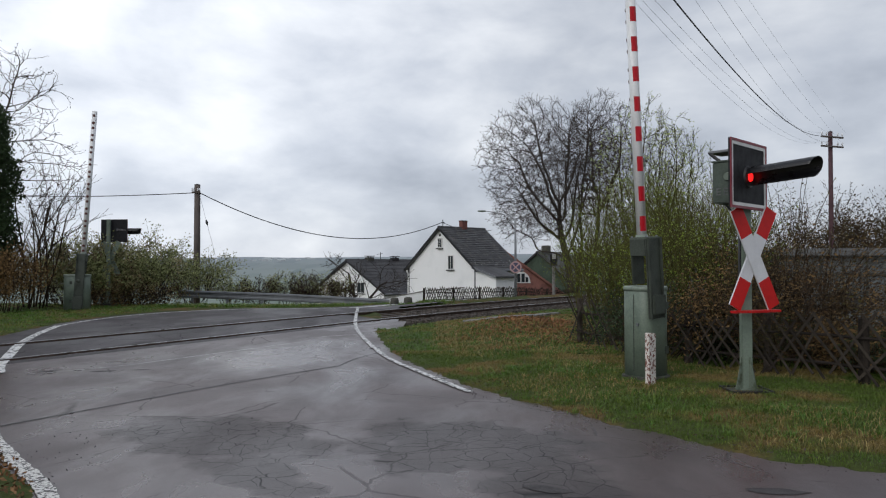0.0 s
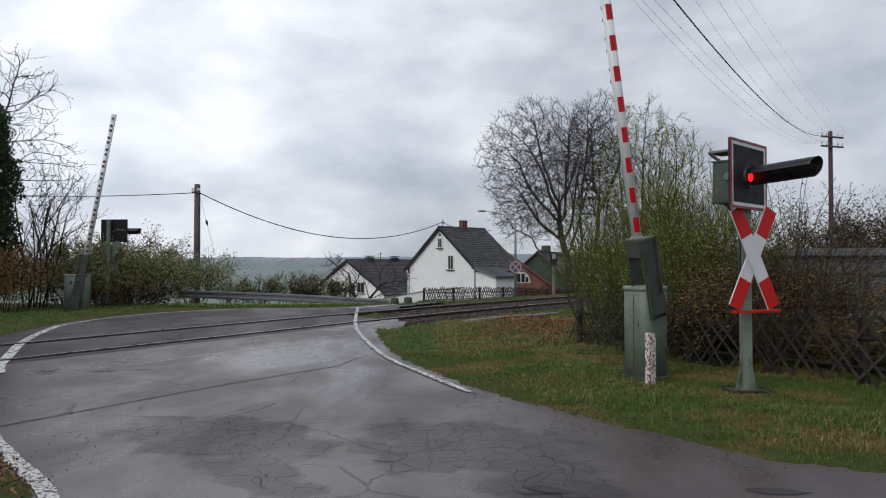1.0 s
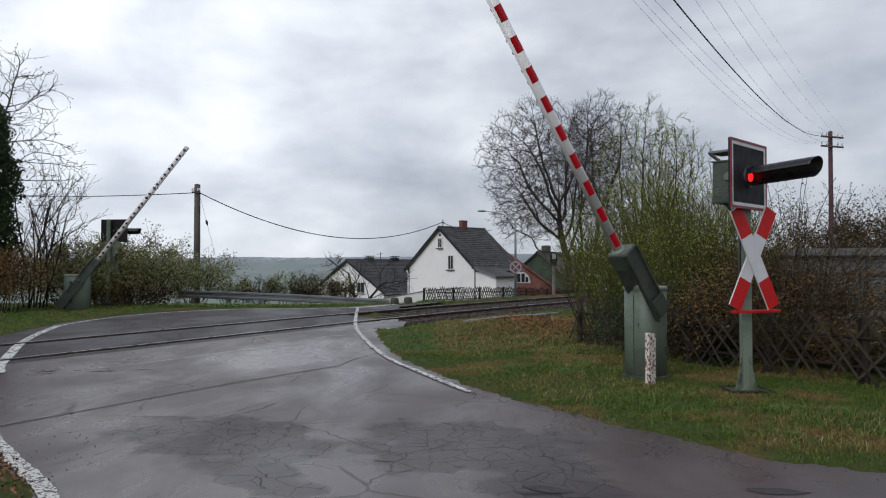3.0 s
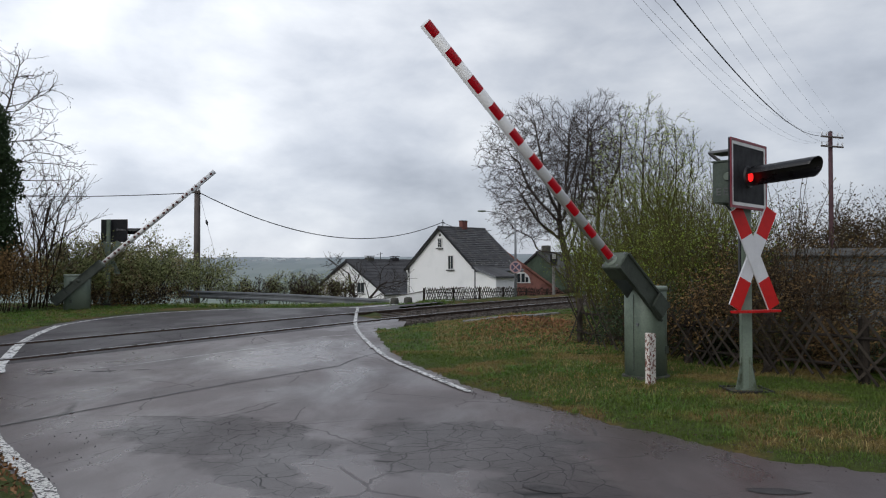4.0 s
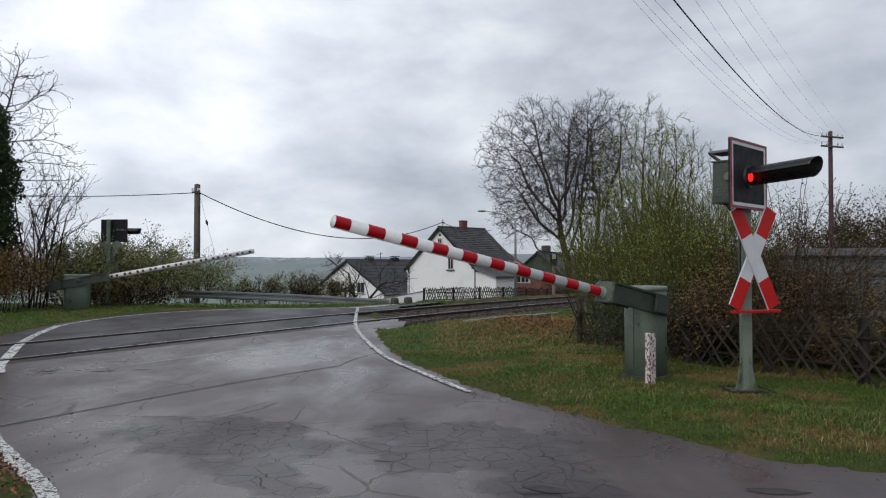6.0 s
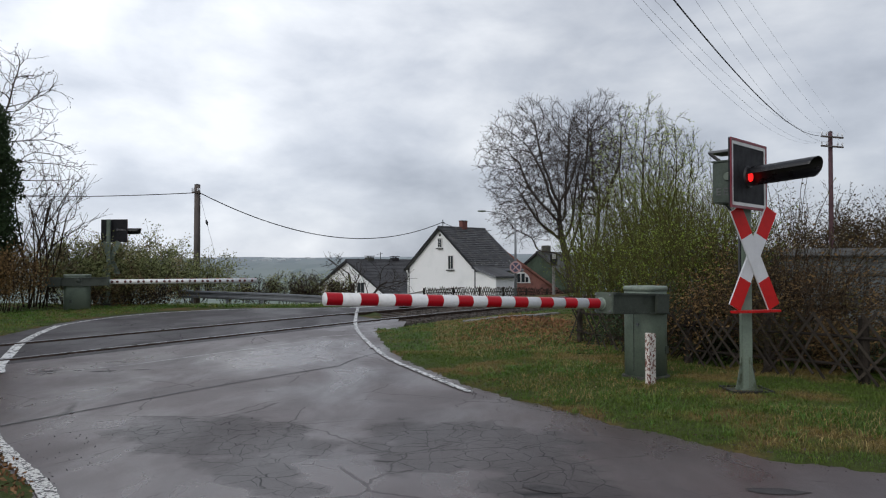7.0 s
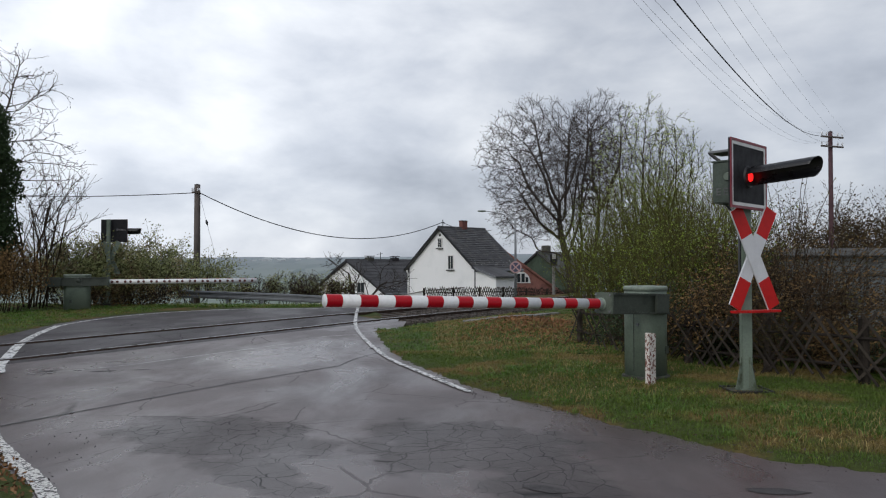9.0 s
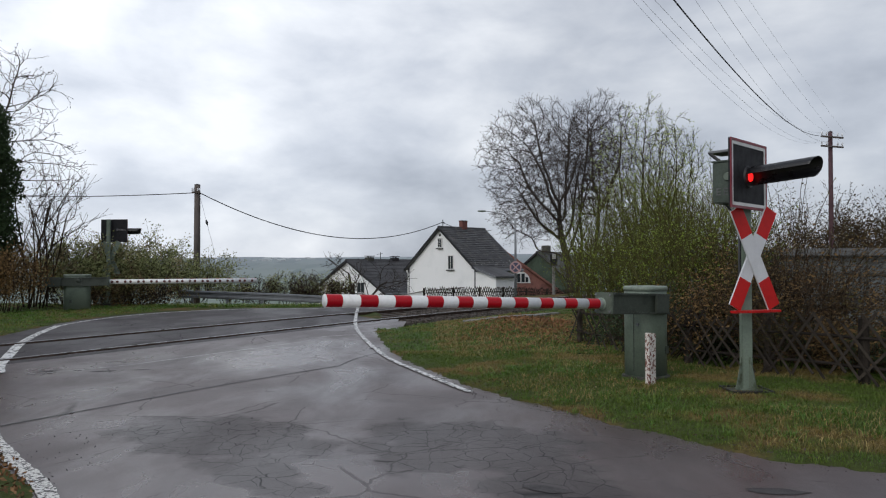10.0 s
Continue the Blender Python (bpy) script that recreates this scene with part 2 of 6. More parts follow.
def tube(bm, pts, radius, sides=6):
    rings = []
    for i, p in enumerate(pts):
        p = Vector(p)
        d = (Vector(pts[min(i + 1, len(pts) - 1)]) - Vector(pts[max(i - 1, 0)])).normalized()
        u = d.orthogonal().normalized() if abs(d.z) > 0.9 else d.cross(Vector((0, 0, 1))).normalized()
        w = d.cross(u)
        r = radius[i] if isinstance(radius, (list, tuple)) else radius
        rings.append([bm.verts.new(p + r * (math.cos(k * math.tau / sides) * u + math.sin(k * math.tau / sides) * w)) for k in range(sides)])
    for a, b in zip(rings, rings[1:]):
        for k in range(sides):
            bm.faces.new((a[k], a[(k + 1) % sides], b[(k + 1) % sides], b[k]))
    bm.faces.new(rings[0][::-1])
    bm.faces.new(rings[-1])
    return bm


def smoothstep(a, b, x):
    t = np.clip((x - a) / (b - a), 0, 1)
    return t * t * (3 - 2 * t)


def spline(pts, n=12):
    """Points along a soft curve through pts."""
    p = [np.array(q, float) for q in pts]
    out = []
    for i in range(len(p) - 1):
        a, b, c, d = p[max(i - 1, 0)], p[i], p[i + 1], p[min(i + 2, len(p) - 1)]
        for k in range(n):
            t = k / n
            out.append(0.5 * (2 * b + (c - a) * t + (2 * a - 5 * b + 4 * c - d) * t * t + (3 * b - a - 3 * c + d) * t ** 3))
    out.append(p[-1])
    return out


# ---- the lie of the land ----
def rail_x(y):
    """x of the nearer rail; the line bends to the right beyond the road."""
    y = np.asarray(y, float)
    return -7.11 + 0.62 * (y - 11.42) + 0.0078 * np.clip(y - 17.5, 0, 30) ** 2


CANT, GAUGE = 0.085, 1.505


def across(x, y):
    """Metres beyond the nearer rail, square to the track."""
    slope = 0.62 + 0.0156 * np.clip(y - 17.5, 0, 30)
    return (rail_x(y) - x) / np.sqrt(1 + slope ** 2)


def wobble(x, y, s, seed=0.0):
    x, y = np.asarray(x, float), np.asarray(y, float)
    return (np.sin(x * s + 1.3 * np.sin(y * s * 0.7 + seed)) * np.cos(y * s * 1.1 + 0.8 * np.sin(x * s * 0.9 + 2 * seed)))


def level(x, y):
    """Height of the bare road and track bed."""
    x, y = np.asarray(x, float), np.asarray(y, float)
    s = across(x, y)
    h = CANT * smoothstep(0, GAUGE, s)
    h = h - 0.50 * smoothstep(3.0, 8.0, s) * smoothstep(23.0, 33.0, y + 0.25 * (x + 6))
    h = h - np.where(s > 0, 1.0, 0.0) * smoothstep(5, 14, s) * smoothstep(31, 50, y) * 1.6
    far = np.clip(y - 55 - 60 * smoothstep(10, 60, x), 0, None)
    h = h - 55 * (1 - np.exp(-far / 420.0)) * smoothstep(0, 60, far)
    h = h + smoothstep(2500, 5200, y) * (128 + 16 * np.sin(x / 900.0 + 0.6) + 7 * np.sin(x / 310.0) + 3 * np.sin(x / 130.0))
    return h


# right edge of the tarmac, far edge, and the outer bounds out of sight
EDGE_RIGHT = spline([(6.5, 4.05), (4.6, 4.75), (3.29, 5.31), (2.57, 5.74), (2.06, 6.39), (1.28, 7.49), (0.46, 8.84), (-0.33, 10.79), (-0.95, 12.75), (-1.5, 16.1), (-1.85, 19.1), (-2.05, 21.5), (-2.3, 23.5), (-2.0, 25.4), (-0.8, 28.0)])
EDGE_FAR = spline([(-1.4, 28.8), (-2.7, 26.2), (-3.5, 24.9), (-5.0, 24.3), (-6.9, 23.8), (-9.0, 21.6), (-9.6, 18.6), (-9.35, 16.1), (-9.1, 14.5), (-9.6, 12.6), (-12.0, 10.6), (-18.0, 8.0)])
EDGE_NEAR = spline([(-18.0, 3.0), (-8.0, 6.9), (-5.2, 7.0), (-4.15, 6.45), (-3.5, 5.65), (-2.65, 4.62), (-2.1, 3.2), (-2.4, -3.0), (-3.0, -40.0)])
ROAD = np.array(EDGE_RIGHT + EDGE_FAR + EDGE_NEAR + [np.array((9.0, -40.0)), np.array((9.0, -3.0)), np.array((9.5, 3.2))])


def off_road(x, y):
    """Signed distance to the tarmac's edge: above zero outside."""
    p = np.stack([x, y], -1)
    best, inside = np.full(x.shape, 1e9), np.zeros(x.shape, bool)
    for a, b in zip(ROAD, np.roll(ROAD, -1, 0)):
        d = b - a
        t = np.clip(((p - a) @ d) / max(d @ d, 1e-9), 0, 1)
        best = np.minimum(best, np.linalg.norm(p - a - t[..., None] * d, axis=-1))
        cross = ((a[1] > y) != (b[1] > y)) & (x < (b[0] - a[0]) * (y - a[1]) / (b[1] - a[1] + 1e-12) + a[0])
        inside ^= cross
    return np.where(inside, -best, best)


def soil(x, y, off=None):
    """Height of the earth: just under the tarmac within the road, a ragged turf shoulder outside it."""
    x, y = np.asarray(x, float), np.asarray(y, float)
    if off is None:
        off = off_road(x, y)
    off = off + 0.05 * wobble(x, y, 5.0, 1.0) + 0.035 * wobble(x, y, 13.0, 2.0)
    s = across(x, y)
    bed = smoothstep(-2.2, -1.0, s) * (1 - smoothstep(2.5, 3.8, s))
    turf = np.clip(off * 0.4, -0.06, 0.018) + smoothstep(0.2, 2.0, off) * (0.0 + 0.02 * wobble(x, y, 1.7) + 0.012 * wobble(x, y, 4.3, 3.0))
    turf = np.where(off > 0, turf * (1 - bed) - 0.26 * bed * smoothstep(0, 0.5, off), turf)
    mound = 0.28 * np.exp(-(((x - 1.9) / 1.5) ** 2 + ((y - 16.2) / 2.2) ** 2))
    return level(x, y) + turf + mound * smoothstep(0, 1, off)


def soil_at(x, y):
    return float(soil(np.array([x]), np.array([y]))[0])


def stretched(a, b, step, lo, hi, grow=1.22):
    mid = list(np.arange(a, b + step / 2, step))
    low, high, d = [a], [b], step
    while low[-1] > lo:
        d *= grow
        low.append(low[-1] - d)
    d = step
    while high[-1] < hi:
        d *= grow
        high.append(high[-1] + d)
    return np.array(low[:0:-1] + mid + high[1:])


def sheet(xs, ys, height):
    X, Y = np.meshgrid(xs, ys)
    Z = height(X, Y)
    v = np.stack([X.ravel(), Y.ravel(), Z.ravel()], 1)
    w, h = len(xs), len(ys)
    i = (np.arange(h - 1)[:, None] * w + np.arange(w - 1)[None, :]).ravel()
    return v.tolist(), np.stack([i, i + 1, i + w + 1, i + w], 1).tolist()


def ground_material():
    m = material("turf_and_earth", (0.050, 0.064, 0.017), 0.85, 0, 0.35, 0.75, 0.5, 25, second=(0.110, 0.078, 0.032), second_at=(0.51, 0.59), depth=0.03)
    n, l = m.node_tree.nodes, m.node_tree.links
    b = n["Principled BSDF"]
    src = b.inputs["Base Color"].links[0].from_socket
    # far fields and woods; distance haze is mixed into their colour as blue-grey
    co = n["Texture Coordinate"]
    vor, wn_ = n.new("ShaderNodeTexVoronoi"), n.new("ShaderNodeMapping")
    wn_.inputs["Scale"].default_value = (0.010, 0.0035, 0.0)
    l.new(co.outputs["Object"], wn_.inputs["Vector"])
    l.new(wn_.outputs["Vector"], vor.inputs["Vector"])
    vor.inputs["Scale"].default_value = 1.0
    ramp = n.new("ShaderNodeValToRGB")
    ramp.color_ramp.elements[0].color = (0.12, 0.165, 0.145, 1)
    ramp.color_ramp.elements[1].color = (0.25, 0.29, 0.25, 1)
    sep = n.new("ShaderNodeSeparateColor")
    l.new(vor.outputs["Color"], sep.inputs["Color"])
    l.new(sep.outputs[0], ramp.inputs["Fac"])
    hazed_land = n.new("ShaderNodeMixRGB")
    # haze colour that the land fades to with distance
    hazed_land.inputs["Color2"].default_value = (0.27, 0.305, 0.335, 1)
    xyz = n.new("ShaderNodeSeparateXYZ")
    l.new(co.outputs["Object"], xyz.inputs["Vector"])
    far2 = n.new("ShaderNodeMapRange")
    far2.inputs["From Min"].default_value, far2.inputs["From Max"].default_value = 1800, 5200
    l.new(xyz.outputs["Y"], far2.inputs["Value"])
    l.new(far2.outputs["Result"], hazed_land.inputs["Fac"])
    l.new(ramp.outputs["Color"], hazed_land.inputs["Color1"])
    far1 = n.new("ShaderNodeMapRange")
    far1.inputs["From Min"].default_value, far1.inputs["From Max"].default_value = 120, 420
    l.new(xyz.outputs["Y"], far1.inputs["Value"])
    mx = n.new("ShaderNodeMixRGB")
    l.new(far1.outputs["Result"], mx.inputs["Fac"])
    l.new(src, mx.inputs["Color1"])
    l.new(hazed_land.outputs["Color"], mx.inputs["Color2"])
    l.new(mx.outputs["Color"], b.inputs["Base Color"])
    b.inputs["Specular IOR Level"].default_value = 0.1
    return m


def asphalt_material(name, low, high, crazed, dry=0.0):
    m = bpy.data.materials.new(name)
    m.use_nodes = True
    n, l = m.node_tree.nodes, m.node_tree.links
    b = n["Principled BSDF"]
    co = n.new("ShaderNodeTexCoord")

    def noise_tex(scale, detail=4, rough=0.55, distort=0.0, vec=None):
        t = n.new("ShaderNodeTexNoise")
        t.inputs["Scale"].default_value, t.inputs["Detail"].default_value = scale, detail
        t.inputs["Roughness"].default_value, t.inputs["Distortion"].default_value = rough, distort
        l.new(vec or co.outputs["Object"], t.inputs["Vector"])
        return t

    def ranged(sock, a, c, lo=0.0, hi=1.0, kind="SMOOTHSTEP"):
        r = n.new("ShaderNodeMapRange")
        r.interpolation_type = kind
        for k, v in zip(("From Min", "From Max", "To Min", "To Max"), (a, c, lo, hi)):
            r.inputs[k].default_value = v
        l.new(sock, r.inputs["Value"])
        return r.outputs["Result"]

    def calc(op, a, c):
        q = n.new("ShaderNodeMath")
        q.operation = op
        for i, v in enumerate((a, c)):
            if isinstance(v, (int, float)):
                q.inputs[i].default_value = v
            else:
                l.new(v, q.inputs[i])
        return q.outputs[0]

    grain = noise_tex(140, 3)
    blotch = noise_tex(0.8, 5, 0.6, 0.4)
    mp = n.new("ShaderNodeMapping")
    mp.inputs["Rotation"].default_value = (0, 0, radians(-57))
    mp.inputs["Scale"].default_value = (1.15, 0.6, 1)
    l.new(co.outputs["Object"], mp.inputs["Vector"])
    wet = noise_tex(0.55, 5, 0.58, 0.35, mp.outputs["Vector"])
    # crazed areas: cracks break out where the base has failed
    warp = noise_tex(2.2, 3)
    wv = n.new("ShaderNodeVectorMath")
    wv.operation = "MULTIPLY_ADD"
    wv.inputs[1].default_value = (0.28, 0.28, 0)
    l.new(warp.outputs["Color"], wv.inputs[0])
    l.new(co.outputs["Object"], wv.inputs[2])
    flat = n.new("ShaderNodeVectorMath")
    flat.operation = "MULTIPLY"
    flat.inputs[1].default_value = (1, 1, 0)
    l.new(wv.outputs["Vector"], flat.inputs[0])

    def cracks(scale, width):
        v = n.new("ShaderNodeTexVoronoi")
        v.feature = "DISTANCE_TO_EDGE"
        v.inputs["Scale"].default_value = scale
        l.new(flat.outputs["Vector"], v.inputs["Vector"])
        return ranged(v.outputs["Distance"], 0.0, width, 1.0, 0.0, "LINEAR")

    blotch2 = noise_tex(1.5, 4)

    def blob(cx, cy, rx, ry, turn):
        q = n.new("ShaderNodeMapping")
        q.vector_type = "TEXTURE"
        q.inputs["Location"].default_value = (cx, cy, 0)
        q.inputs["Rotation"].default_value = (0, 0, radians(turn))
        q.inputs["Scale"].default_value = (rx, ry, 1)
        l.new(flat.outputs["Vector"], q.inputs["Vector"])
        s = n.new("ShaderNodeVectorMath")
        s.operation = "LENGTH"
        l.new(q.outputs["Vector"], s.inputs[0])
        return ranged(calc("ADD", s.outputs["Value"], ranged(blotch2.outputs["Fac"], 0.25, 0.75, -0.5, 0.5, "LINEAR")), 0.75, 1.1, 1.0, 0.0)

    area = calc("MAXIMUM", blob(-1.75, 6.55, 1.15, 0.75, -35), blob(0.35, 6.25, 1.2, 0.85, -35))
    area = calc("MAXIMUM", area, blob(0.75, 5.1, 0.6, 0.3, -20))
    area = calc("MAXIMUM", area, blob(-1.15, 5.35, 0.5, 0.3, -40))
    if not crazed:
        area = calc("MULTIPLY", area, 0.0)
    near = calc("MULTIPLY", calc("MAXIMUM", cracks(4.4, 0.024), calc("MULTIPLY", cracks(9.5, 0.03), 0.3)), calc("MULTIPLY", area, ranged(noise_tex(3.4, 4).outputs["Fac"], 0.36, 0.56, 0.55, 1.0)))
    lone = calc("MAXIMUM", calc("MULTIPLY", cracks(0.8, 0.010), ranged(blotch.outputs["Fac"], 0.44, 0.54)), calc("MULTIPLY", cracks(1.9, 0.012), ranged(blotch2.outputs["Fac"], 0.52, 0.62, 0.0, 0.6)))
    crack = calc("MAXIMUM", near, calc("MULTIPLY", lone, 0.6))
    tone = n.new("ShaderNodeMixRGB")
    tone.inputs["Color1"].default_value, tone.inputs["Color2"].default_value = (*low, 1), (*high, 1)
    l.new(ranged(blotch.outputs["Fac"], 0.35, 0.65), tone.inputs["Fac"])
    worn = n.new("ShaderNodeMixRGB")
    worn.inputs["Color2"].default_value = (0.034, 0.033, 0.033, 1)
    l.new(calc("MULTIPLY", area, 0.45), worn.inputs["Fac"])
    l.new(tone.outputs["Color"], worn.inputs["Color1"])
    hs = n.new("ShaderNodeHueSaturation")
    l.new(worn.outputs["Color"], hs.inputs["Color"])
    l.new(ranged(grain.outputs["Fac"], 0.3, 0.7, 0.75, 1.25, "LINEAR"), hs.inputs["Value"])
    dark = n.new("ShaderNodeMixRGB")
    dark.inputs["Color2"].default_value = (0.008, 0.008, 0.009, 1)
    l.new(crack, dark.inputs["Fac"])
    l.new(hs.outputs["Color"], dark.inputs["Color1"])
    l.new(dark.outputs["Color"], b.inputs["Base Color"])
    rough = calc("ADD", ranged(wet.outputs["Fac"], 0.36, 0.64, 0.25, 0.47), calc("MULTIPLY", area, 0.12))
    l.new(calc("ADD", calc("ADD", rough, dry), calc("MULTIPLY", crack, 0.3)), b.inputs["Roughness"])
    b.inputs["Specular IOR Level"].default_value = 0.5 - dry
    hgt = calc("SUBTRACT", calc("MULTIPLY", grain.outputs["Fac"], 0.35), crack)
    bp = n.new("ShaderNodeBump")
    bp.inputs["Strength"].default_value, bp.inputs["Distance"].default_value = 0.35, 0.006
    l.new(hgt, bp.inputs["Height"])
    l.new(bp.outputs["Normal"], b.inputs["Normal"])
    return m


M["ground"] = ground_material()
M["asphalt"] = asphalt_material("wet_patched_asphalt", (0.060, 0.042, 0.042), (0.090, 0.066, 0.065), True)
M["dark_asphalt"] = asphalt_material("newer_dark_asphalt", (0.037, 0.031, 0.033), (0.054, 0.047, 0.049), False, 0.22)
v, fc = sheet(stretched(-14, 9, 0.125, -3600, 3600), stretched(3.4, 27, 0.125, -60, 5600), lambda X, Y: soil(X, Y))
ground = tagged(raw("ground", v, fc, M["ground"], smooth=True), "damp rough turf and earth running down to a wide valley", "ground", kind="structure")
v, fc = sheet(np.arange(-19, 10.01, 0.25), np.arange(-40, 31.01, 0.25), lambda X, Y: level(X, Y) + 0.0)
keep_x, keep_y = np.array([p[0] for p in v]), np.array([p[1] for p in v])
near_road = off_road(keep_x, keep_y) < 0.9
sx = across(keep_x, keep_y)
fc = [q for q in fc if all(near_road[i] for i in q) and not all(-0.28 < sx[i] < 1.8 for i in q)]
road = tagged(raw("road", v, fc, M["asphalt"], smooth=True), "wet grey asphalt road, patched and crazed with cracks", "road", kind="structure")
road.data.materials.append(M["dark_asphalt"])
for q, p in zip(fc, road.data.polygons):
    p.material_index = 1 if min(sx[i] for i in q) > 0.5 else 0


def ribbon(name, pts, width, mat, lift=0.004, parent=None, ragged=0.0, seed=1):
    """A painted line or seam that lies on the road."""
    rnd = random.Random(seed)
    vs, fs = [], []
    for i, p in enumerate(pts):
        d = np.array(pts[min(i + 1, len(pts) - 1)]) - np.array(pts[max(i - 1, 0)])
        d = d / np.linalg.norm(d)
        for s in (1, -1):
            w = width * (0.5 + rnd.uniform(-ragged, ragged))
            x, y = p[0] - s * d[1] * w, p[1] + s * d[0] * w
            vs.append((x, y, float(level(x, y)) + lift))
        if i:
            k = 2 * i
            fs.append((k - 2, k - 1, k + 1, k))
    return raw(name, vs, fs, mat, parent)


ribbon("edge_line", spline([(-2.9, 24.3), (-2.71, 22.4), (-2.27, 18.4), (-1.77, 15.5), (-1.0, 12.1), (-0.27, 10.1), (0.32, 8.65)], 24), 0.09, M["line"], lift=0.013, parent=road, ragged=0.10)
ribbon("edge_line", spline([(-3.05, 24.2), (-2.3, 25.4), (-1.7, 26.8)], 12), 0.32, M["line"], parent=road)
ribbon("edge_line", spline([(-6.3, 10.1), (-6.79, 10.9), (-7.36, 12.1), (-8.44, 14.7), (-9.2, 17.0)], 24), 0.16, M["line"], lift=0.013, parent=road, ragged=0.06)
ribbon("edge_line", spline([(-9.2, 17.0), (-9.3, 18.4), (-9.1, 20.3), (-8.3, 22.0), (-6.8, 23.45), (-4.2, 24.0), (-2.8, 24.5)], 24), 0.10, M["line"], parent=road, ragged=0.1)
ribbon("edge_line", spline([(-4.36, 6.86), (-4.01, 6.35), (-3.47, 5.72), (-2.59, 4.70), (-2.14, 3.6)], 24), 0.13, M["flaked_line"], lift=0.012, parent=road, ragged=0.08)
M["edge_dirt"] = material("damp_edge_dirt", (0.048, 0.038, 0.033), 0.8, 0, 0.4, 5.0, 0.5, 70, second=(0.055, 0.044, 0.036))
ribbon("tar_seam", spline([(-4.25, 6.84), (-3.64, 7.85), (-3.0, 8.92), (-2.3, 9.95), (-1.59, 10.91)], 14), 0.035, M["tar"], parent=road, ragged=0.2)

ribbon("tar_seam", spline([(-1.59, 10.91), (-1.45, 11.7), (-1.16, 12.47)], 10), 0.02, M["tar"], parent=road, ragged=0.3)
# joint where the crossing's paving ends; its wet sky gleam is painted pale
M["joint_gleam"] = material("joint_with_painted_gleam", (0.34, 0.335, 0.335), 0.4, 0, 0.25, 7.0, 0.2, 60, second=(0.17, 0.165, 0.165))
ribbon("paving_joint", spline([(-5.9, 10.0), (-5.4, 10.45), (-4.87, 10.99), (-3.8, 12.7), (-2.72, 14.5)], 12), 0.055, M["joint_gleam"], parent=road, ragged=0.3, seed=4)
ribbon("paving_joint", spline([(-2.6, 15.3), (-2.2, 15.6), (-1.62, 15.95)], 10), 0.06, M["joint_gleam"], lift=0.006, parent=road, ragged=0.3, seed=5)


def tar_patch(x, y, rx, ry, turn, seed):
    """A thin skin of newer tar with an uneven outline."""
    rnd = random.Random(seed)
    bm = bmesh.new()
    ring = []
    for k in range(22):
        a = math.tau * k / 22
        r = rnd.uniform(0.85, 1.1)
        p = pose(x, y, 0, 0, 0, turn) @ Vector((rx * r * math.cos(a), ry * r * math.sin(a), 0))
        ring.append(bm.verts.new((p.x, p.y, float(level(p.x, p.y)) + 0.004)))
    bm.faces.new(ring)
    return part("tar_patch", bm, M["tar_skin"], road)


M["tar_skin"] = material("worn_tar_patch", (0.036, 0.031, 0.031), 0.6, 0, 0.3, 9.0, 0.4, 90)
tar_patch(0.71, 4.93, 0.17, 0.07, -25, 1)
tar_patch(2.28, 4.88, 0.21, 0.07, -10, 2)
tar_patch(-5.75, 10.35, 0.16, 0.05, 30, 3)
tar_patch(-4.95, 10.35, 0.20, 0.05, 20, 4)
tar_patch(-4.45, 10.5, 0.14, 0.04, 15, 5)


# ---- railway track ----
def track_path(offset, y0, y1, step):
    """Points of a line that runs offset metres beyond the nearer rail."""
    out = []
    for y in np.arange(y0, y1 + 0.01, step):
        slope = 0.62 + 0.0156 * min(max(y - 17.5, 0), 30)
        k = math.sqrt(1 + slope * slope)
        out.append((float(rail_x(y)) - offset / k, float(y) + offset * slope / k, CANT * min(max(offset / GAUGE, -0.3), 1.3)))
    return out


def rail(offset):
    top = 0.032
    shape = [(-0.035, top - 0.004), (-0.03, top), (0.03, top), (0.035, top - 0.004), (0.035, top - 0.035), (0.008, top - 0.05), (0.008, top - 0.13), (0.065, top - 0.15), (-0.065, top - 0.15), (-0.008, top - 0.13), (-0.008, top - 0.05), (-0.035, top - 0.035)]
    path = track_path(offset, 3.0, 47.0, 0.5)
    vs, fs, k = [], [], len(shape)
    for i, p in enumerate(path):
        q = np.array(path[min(i + 1, len(path) - 1)]) - np.array(path[max(i - 1, 0)])
        q = q / np.linalg.norm(q)
        for a, z in shape:
            vs.append((p[0] + q[1] * a, p[1] - q[0] * a, p[2] + z))
        if i:
            b = i * k
            fs += [(b - k + j, b - k + (j + 1) % k, b + (j + 1) % k, b + j) for j in range(k)]
    me = bpy.data.meshes.new("rail")
    me.from_pydata(vs, [], fs)
    me.materials.append(M["rust"])
    me.materials.append(M["rail_steel"])
    for i, p in enumerate(me.polygons):
        p.material_index = 1 if i % k in (0, 1, 2) else 0
    return new("rail", me)


track = thing("railway_track", pose(0, 0, 0), "single railway track with rusty rails, dark sleepers and ballast", "railway track")
tagged(track, kind="structure")
for o in (0.0, GAUGE):
    rail(o).parent = track


def deck(profile, end):
    """Road surface swept along the track: (offset, depth under the road) from rail to rail."""
    vs, fs, k, ys = [], [], len(profile), np.arange(6.5, end, 0.4)
    for i, y in enumerate(ys):
        for o, dz in profile:
            p = track_path(o, y, y, 1.0)[0]
            vs.append((p[0], p[1], float(level(p[0], p[1])) + 0.004 + dz))
        if i:
            b = i * k
            fs += [(b - k + j, b - k + j + 1, b + j + 1, b + j) for j in range(k - 1)]
    d = raw("crossing_deck", vs, fs, M["dark_asphalt"], road)
    return d


